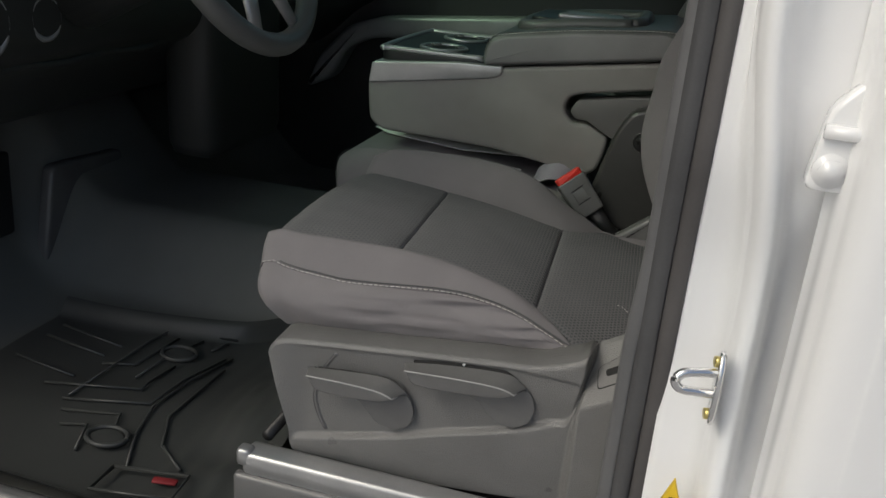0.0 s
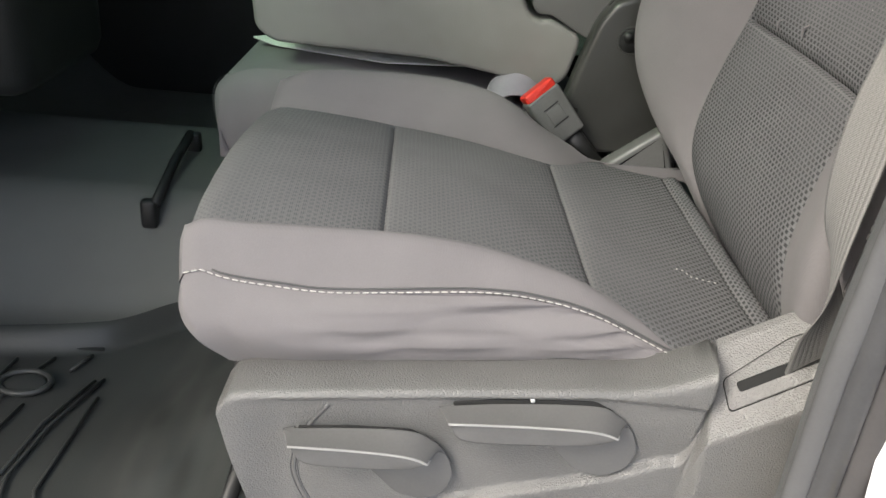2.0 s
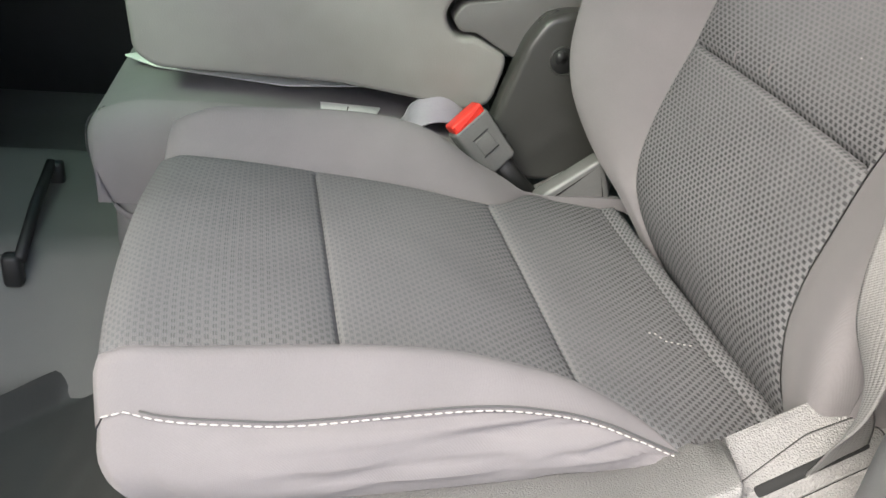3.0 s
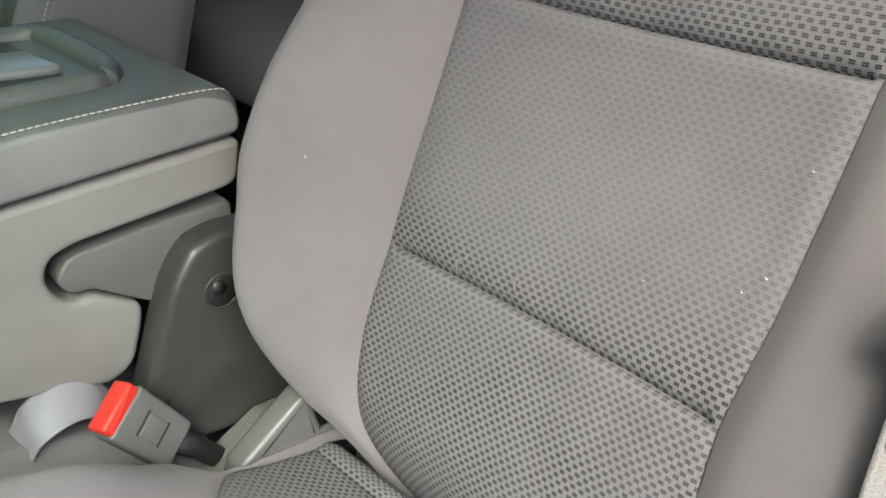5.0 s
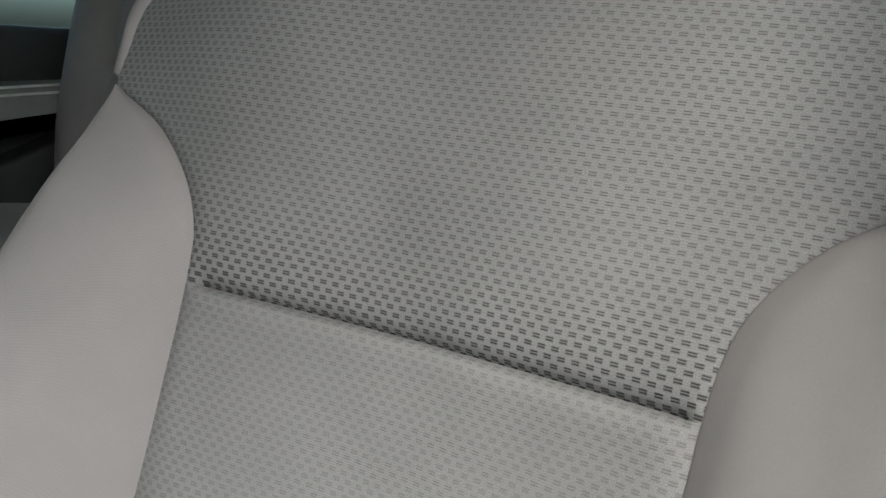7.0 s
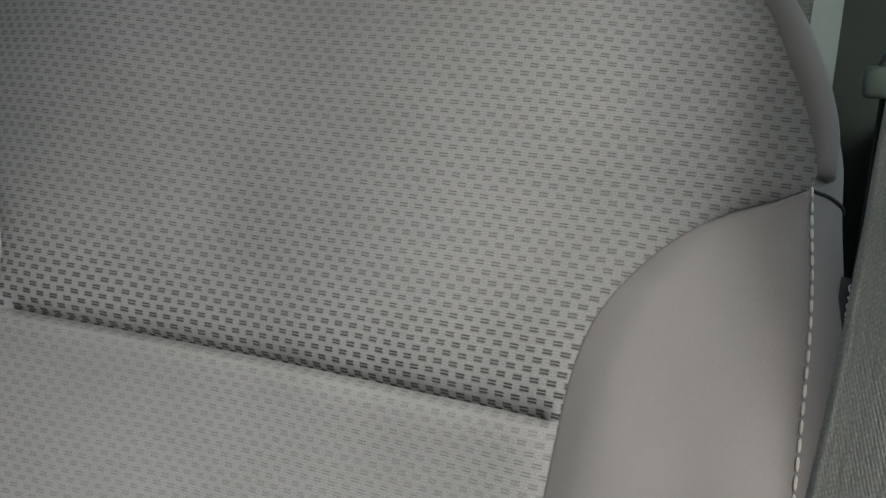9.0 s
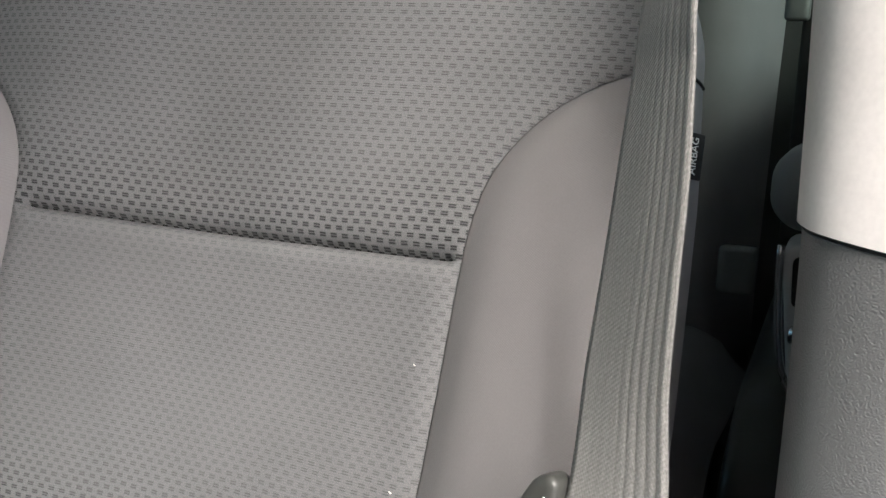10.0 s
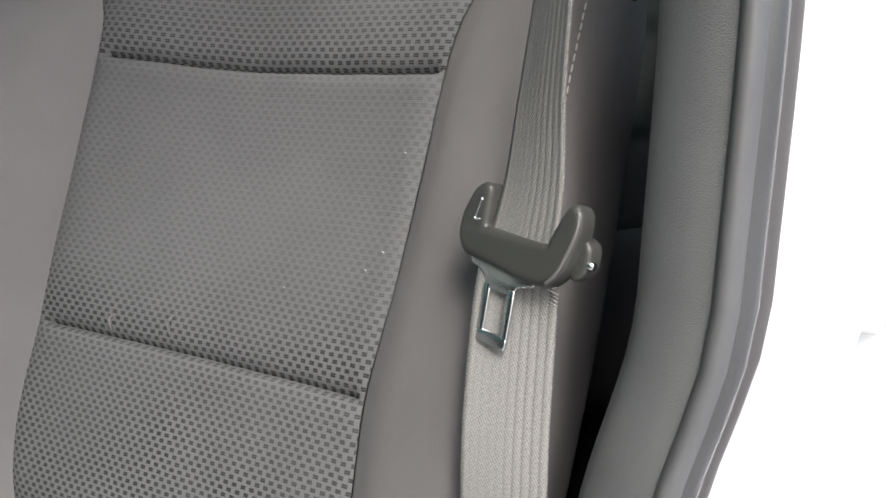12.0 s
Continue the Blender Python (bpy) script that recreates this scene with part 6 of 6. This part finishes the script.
def passenger_doors():
    ob = empty("passenger_doors", "charcoal inner trim of the closed far-side doors", "car door", kind="structure")
    for x0, x1, front in ((-0.99, 0.55, True), (0.60, 1.62, False)):
        door = part("door_panel", box((x0, 1.58, -0.06), (x1, 1.635, 0.89), 0.015), DOOR_DARK, ob, "charcoal inner door panel")
        out = [(0.945, 0.668), (0.965, 0.72), (0.99, 0.752), (1.03, 0.772), (1.10, 0.782), (1.58, 0.80), (1.58, 0.722), (1.28, 0.722), (1.12, 0.706), (1.06, 0.70), (1.035, 0.676)]
        if front:
            out = [(-0.64, 0.26), (-0.55, 0.30), (-0.50, 0.40), (-0.42, 0.435), (0.42, 0.50), (0.42, 0.575), (-0.40, 0.498), (-0.50, 0.465), (-0.59, 0.37)]
        part("door_armrest", slab(rounded(out, 0.03 if front else 0.012, 5), "xz", 1.50 if front else 1.482, 1.585, 0.015, 4), DOOR_SATIN_DARK if front else ARMREST_GREY, door, "moulded armrest with a satin face")
        if front:
            continue
        lower = [(0.86, 0.30), (0.92, 0.60), (0.95, 0.655), (1.03, 0.667), (1.045, 0.636), (1.15, 0.640), (1.25, 0.675), (1.30, 0.70), (1.58, 0.71), (1.58, 0.30)]
        part("map_pocket", slab(rounded(lower, 0.012, 4), "xz", 1.505, 1.585, 0.012, 4), DOOR_DARK, door, "charcoal lower door moulding with a pull pocket")
        for dy, drop in ((1.479, 0.0), (1.4775, 0.014)):
            line = [(0.951 + drop, dy, 0.672), (0.972 + drop, dy, 0.722 - drop * 0.5), (1.0 + drop, dy, 0.752 - drop), (1.05 + drop, dy, 0.773 - drop), (1.16, dy, 0.782 - drop), (1.32, dy, 0.790 - drop)]
            part("armrest_trim", tube(spline(line, 30), 0.0025, 8), DOOR_SATIN, door, "pale line round the armrest edge")
        part("door_handle", slab(rounded([(0.89, 0.700), (0.966, 0.703), (0.972, 0.722), (0.89, 0.728)], 0.006, 4), "xz", 1.50, 1.53, 0.004, 3), DOOR_SATIN, door, "bright satin inner handle")
    return ob


def shell():
    """Roof, windows, firewall, pillars: what closes the cabin."""
    roof = part("ceiling", slab(rounded([(-0.25, -0.17), (1.55, -0.17), (1.55, 1.58), (-0.25, 1.58)], 0.1, 5), "xy", 1.34, 1.40, 0.02, 3), HEADLINER)
    tagged(roof, "pale cloth headliner under the roof", "ceiling", kind="structure")
    wall = part("firewall", box((-1.08, -0.25, -0.1), (-1.0, 1.68, 0.92), 0.01), DASH)
    tagged(wall, "dark firewall behind the dash", "wall", kind="structure")
    back = part("rear_wall", box((1.52, -0.25, -0.1), (1.60, 1.68, 1.08), 0.01), DOOR_DARK)
    tagged(back, "charcoal rear cab wall", "wall", kind="structure")
    side = part("far_body_side", box((-1.0, 1.64, -0.2), (1.6, 1.70, 0.89), 0.015), PAINT)
    tagged(side, "white far side of the body", "wall", kind="structure")
    bm = bmesh.new()
    tube([(-1.02, -0.25, 0.95), (-0.635, -0.22, 1.165), (-0.25, -0.19, 1.38)], 0.04, 10, bm=bm)
    tagged(part("windscreen_pillar_near", bm, TRIM_BEIGE), "pale windscreen pillar trim", "pillar", kind="structure")
    bm = tube([(-1.02, 1.66, 0.95), (-0.635, 1.63, 1.165), (-0.25, 1.59, 1.38)], 0.04, 10)
    tagged(part("windscreen_pillar_far", bm, TRIM_BEIGE), "pale windscreen pillar trim", "pillar", kind="structure")
    for x in (0.59, 1.58):
        bm = tube([(x, 1.63, 0.78), (x, 1.61, 1.0), (x, 1.56, 1.36)], 0.045, 10)
        tagged(part("far_pillar", bm, TRIM_BEIGE), "pale far-side pillar trim", "pillar", kind="structure")
    panes = {
        "window_1": [(-1.02, -0.22, 0.93), (-1.02, 1.64, 0.93), (-0.25, 1.57, 1.37), (-0.25, -0.17, 1.37)],
        "window_2": [(-0.75, 1.64, 0.89), (0.56, 1.64, 0.89), (0.56, 1.57, 1.35), (-0.28, 1.57, 1.35)],
        "window_3": [(0.62, 1.64, 0.89), (1.56, 1.64, 0.89), (1.56, 1.57, 1.35), (0.62, 1.57, 1.35)],
        "window_4": [(1.56, -0.15, 1.08), (1.56, 1.6, 1.08), (1.50, 1.55, 1.35), (1.50, -0.13, 1.35)],
        "window_5": [(0.63, -0.22, 0.89), (1.56, -0.22, 0.89), (1.56, -0.17, 1.35), (0.76, -0.17, 1.35)],
    }
    for name, quad in panes.items():
        bm = bmesh.new()
        q = [Vector(p) for p in quad]
        n = (q[1] - q[0]).cross(q[3] - q[0]).normalized() * 0.004
        a, b = [bm.verts.new(p) for p in q], [bm.verts.new(p + n) for p in q]
        bm.faces.new(a)
        bm.faces.new(b[::-1])
        for k in range(4):
            bm.faces.new((a[k], a[(k + 1) % 4], b[(k + 1) % 4], b[k]))
        pane = part(name, bm, GLASS if name in ("window_1", "window_2") else PRIVACY, smooth=False)
        tagged(pane, "green tinted car window glass" if name in ("window_1", "window_2") else "dark privacy glass of a rear window", "window", kind="structure")
    # unseen walls, added to hold sky light back from the windows
    for name, lo, hi in (("unseen_wall_ahead", (-3.9, -3.0, -0.76), (-3.7, 6.0, 4.0)), ("unseen_wall_far_side", (-3.7, 4.6, -0.76), (6.0, 4.8, 0.6))):
        tagged(part(name, box(lo, hi, 0.02), WALL_GREY), "unseen plain grey wall added to block sky light", "wall", kind="structure")
    under = part("underbody", slab(rounded([(-0.95, -0.15), (1.55, -0.15), (1.55, 1.6), (-0.95, 1.6)], 0.08, 4), "xy", -0.748, -0.03, 0.03, 3), BLACK_PLASTIC)
    tagged(under, "plain dark underbody below the cabin", "underbody", kind="structure")
    ground = part("ground", grid_mesh([[Vector((-60 + 15 * i, -60 + 15 * j, -0.75)) for j in range(9)] for i in range(9)]), CONCRETE)
    tagged(ground, "pale concrete ground round the vehicle", "ground", kind="structure")


cabin_floor()
b_pillar()
rear_door()
dashboard()
shell()
passenger_doors()
driver_seat()
seat_belt()
buckle()
bight_bracket()
console()
centre_seat()
belt_stub()
owner_papers()
floor_mat()
striker()
warning_label()
steering_wheel()
pedals()
knee_trim()
floor_bracket()
passenger_seat()
rear_bench()
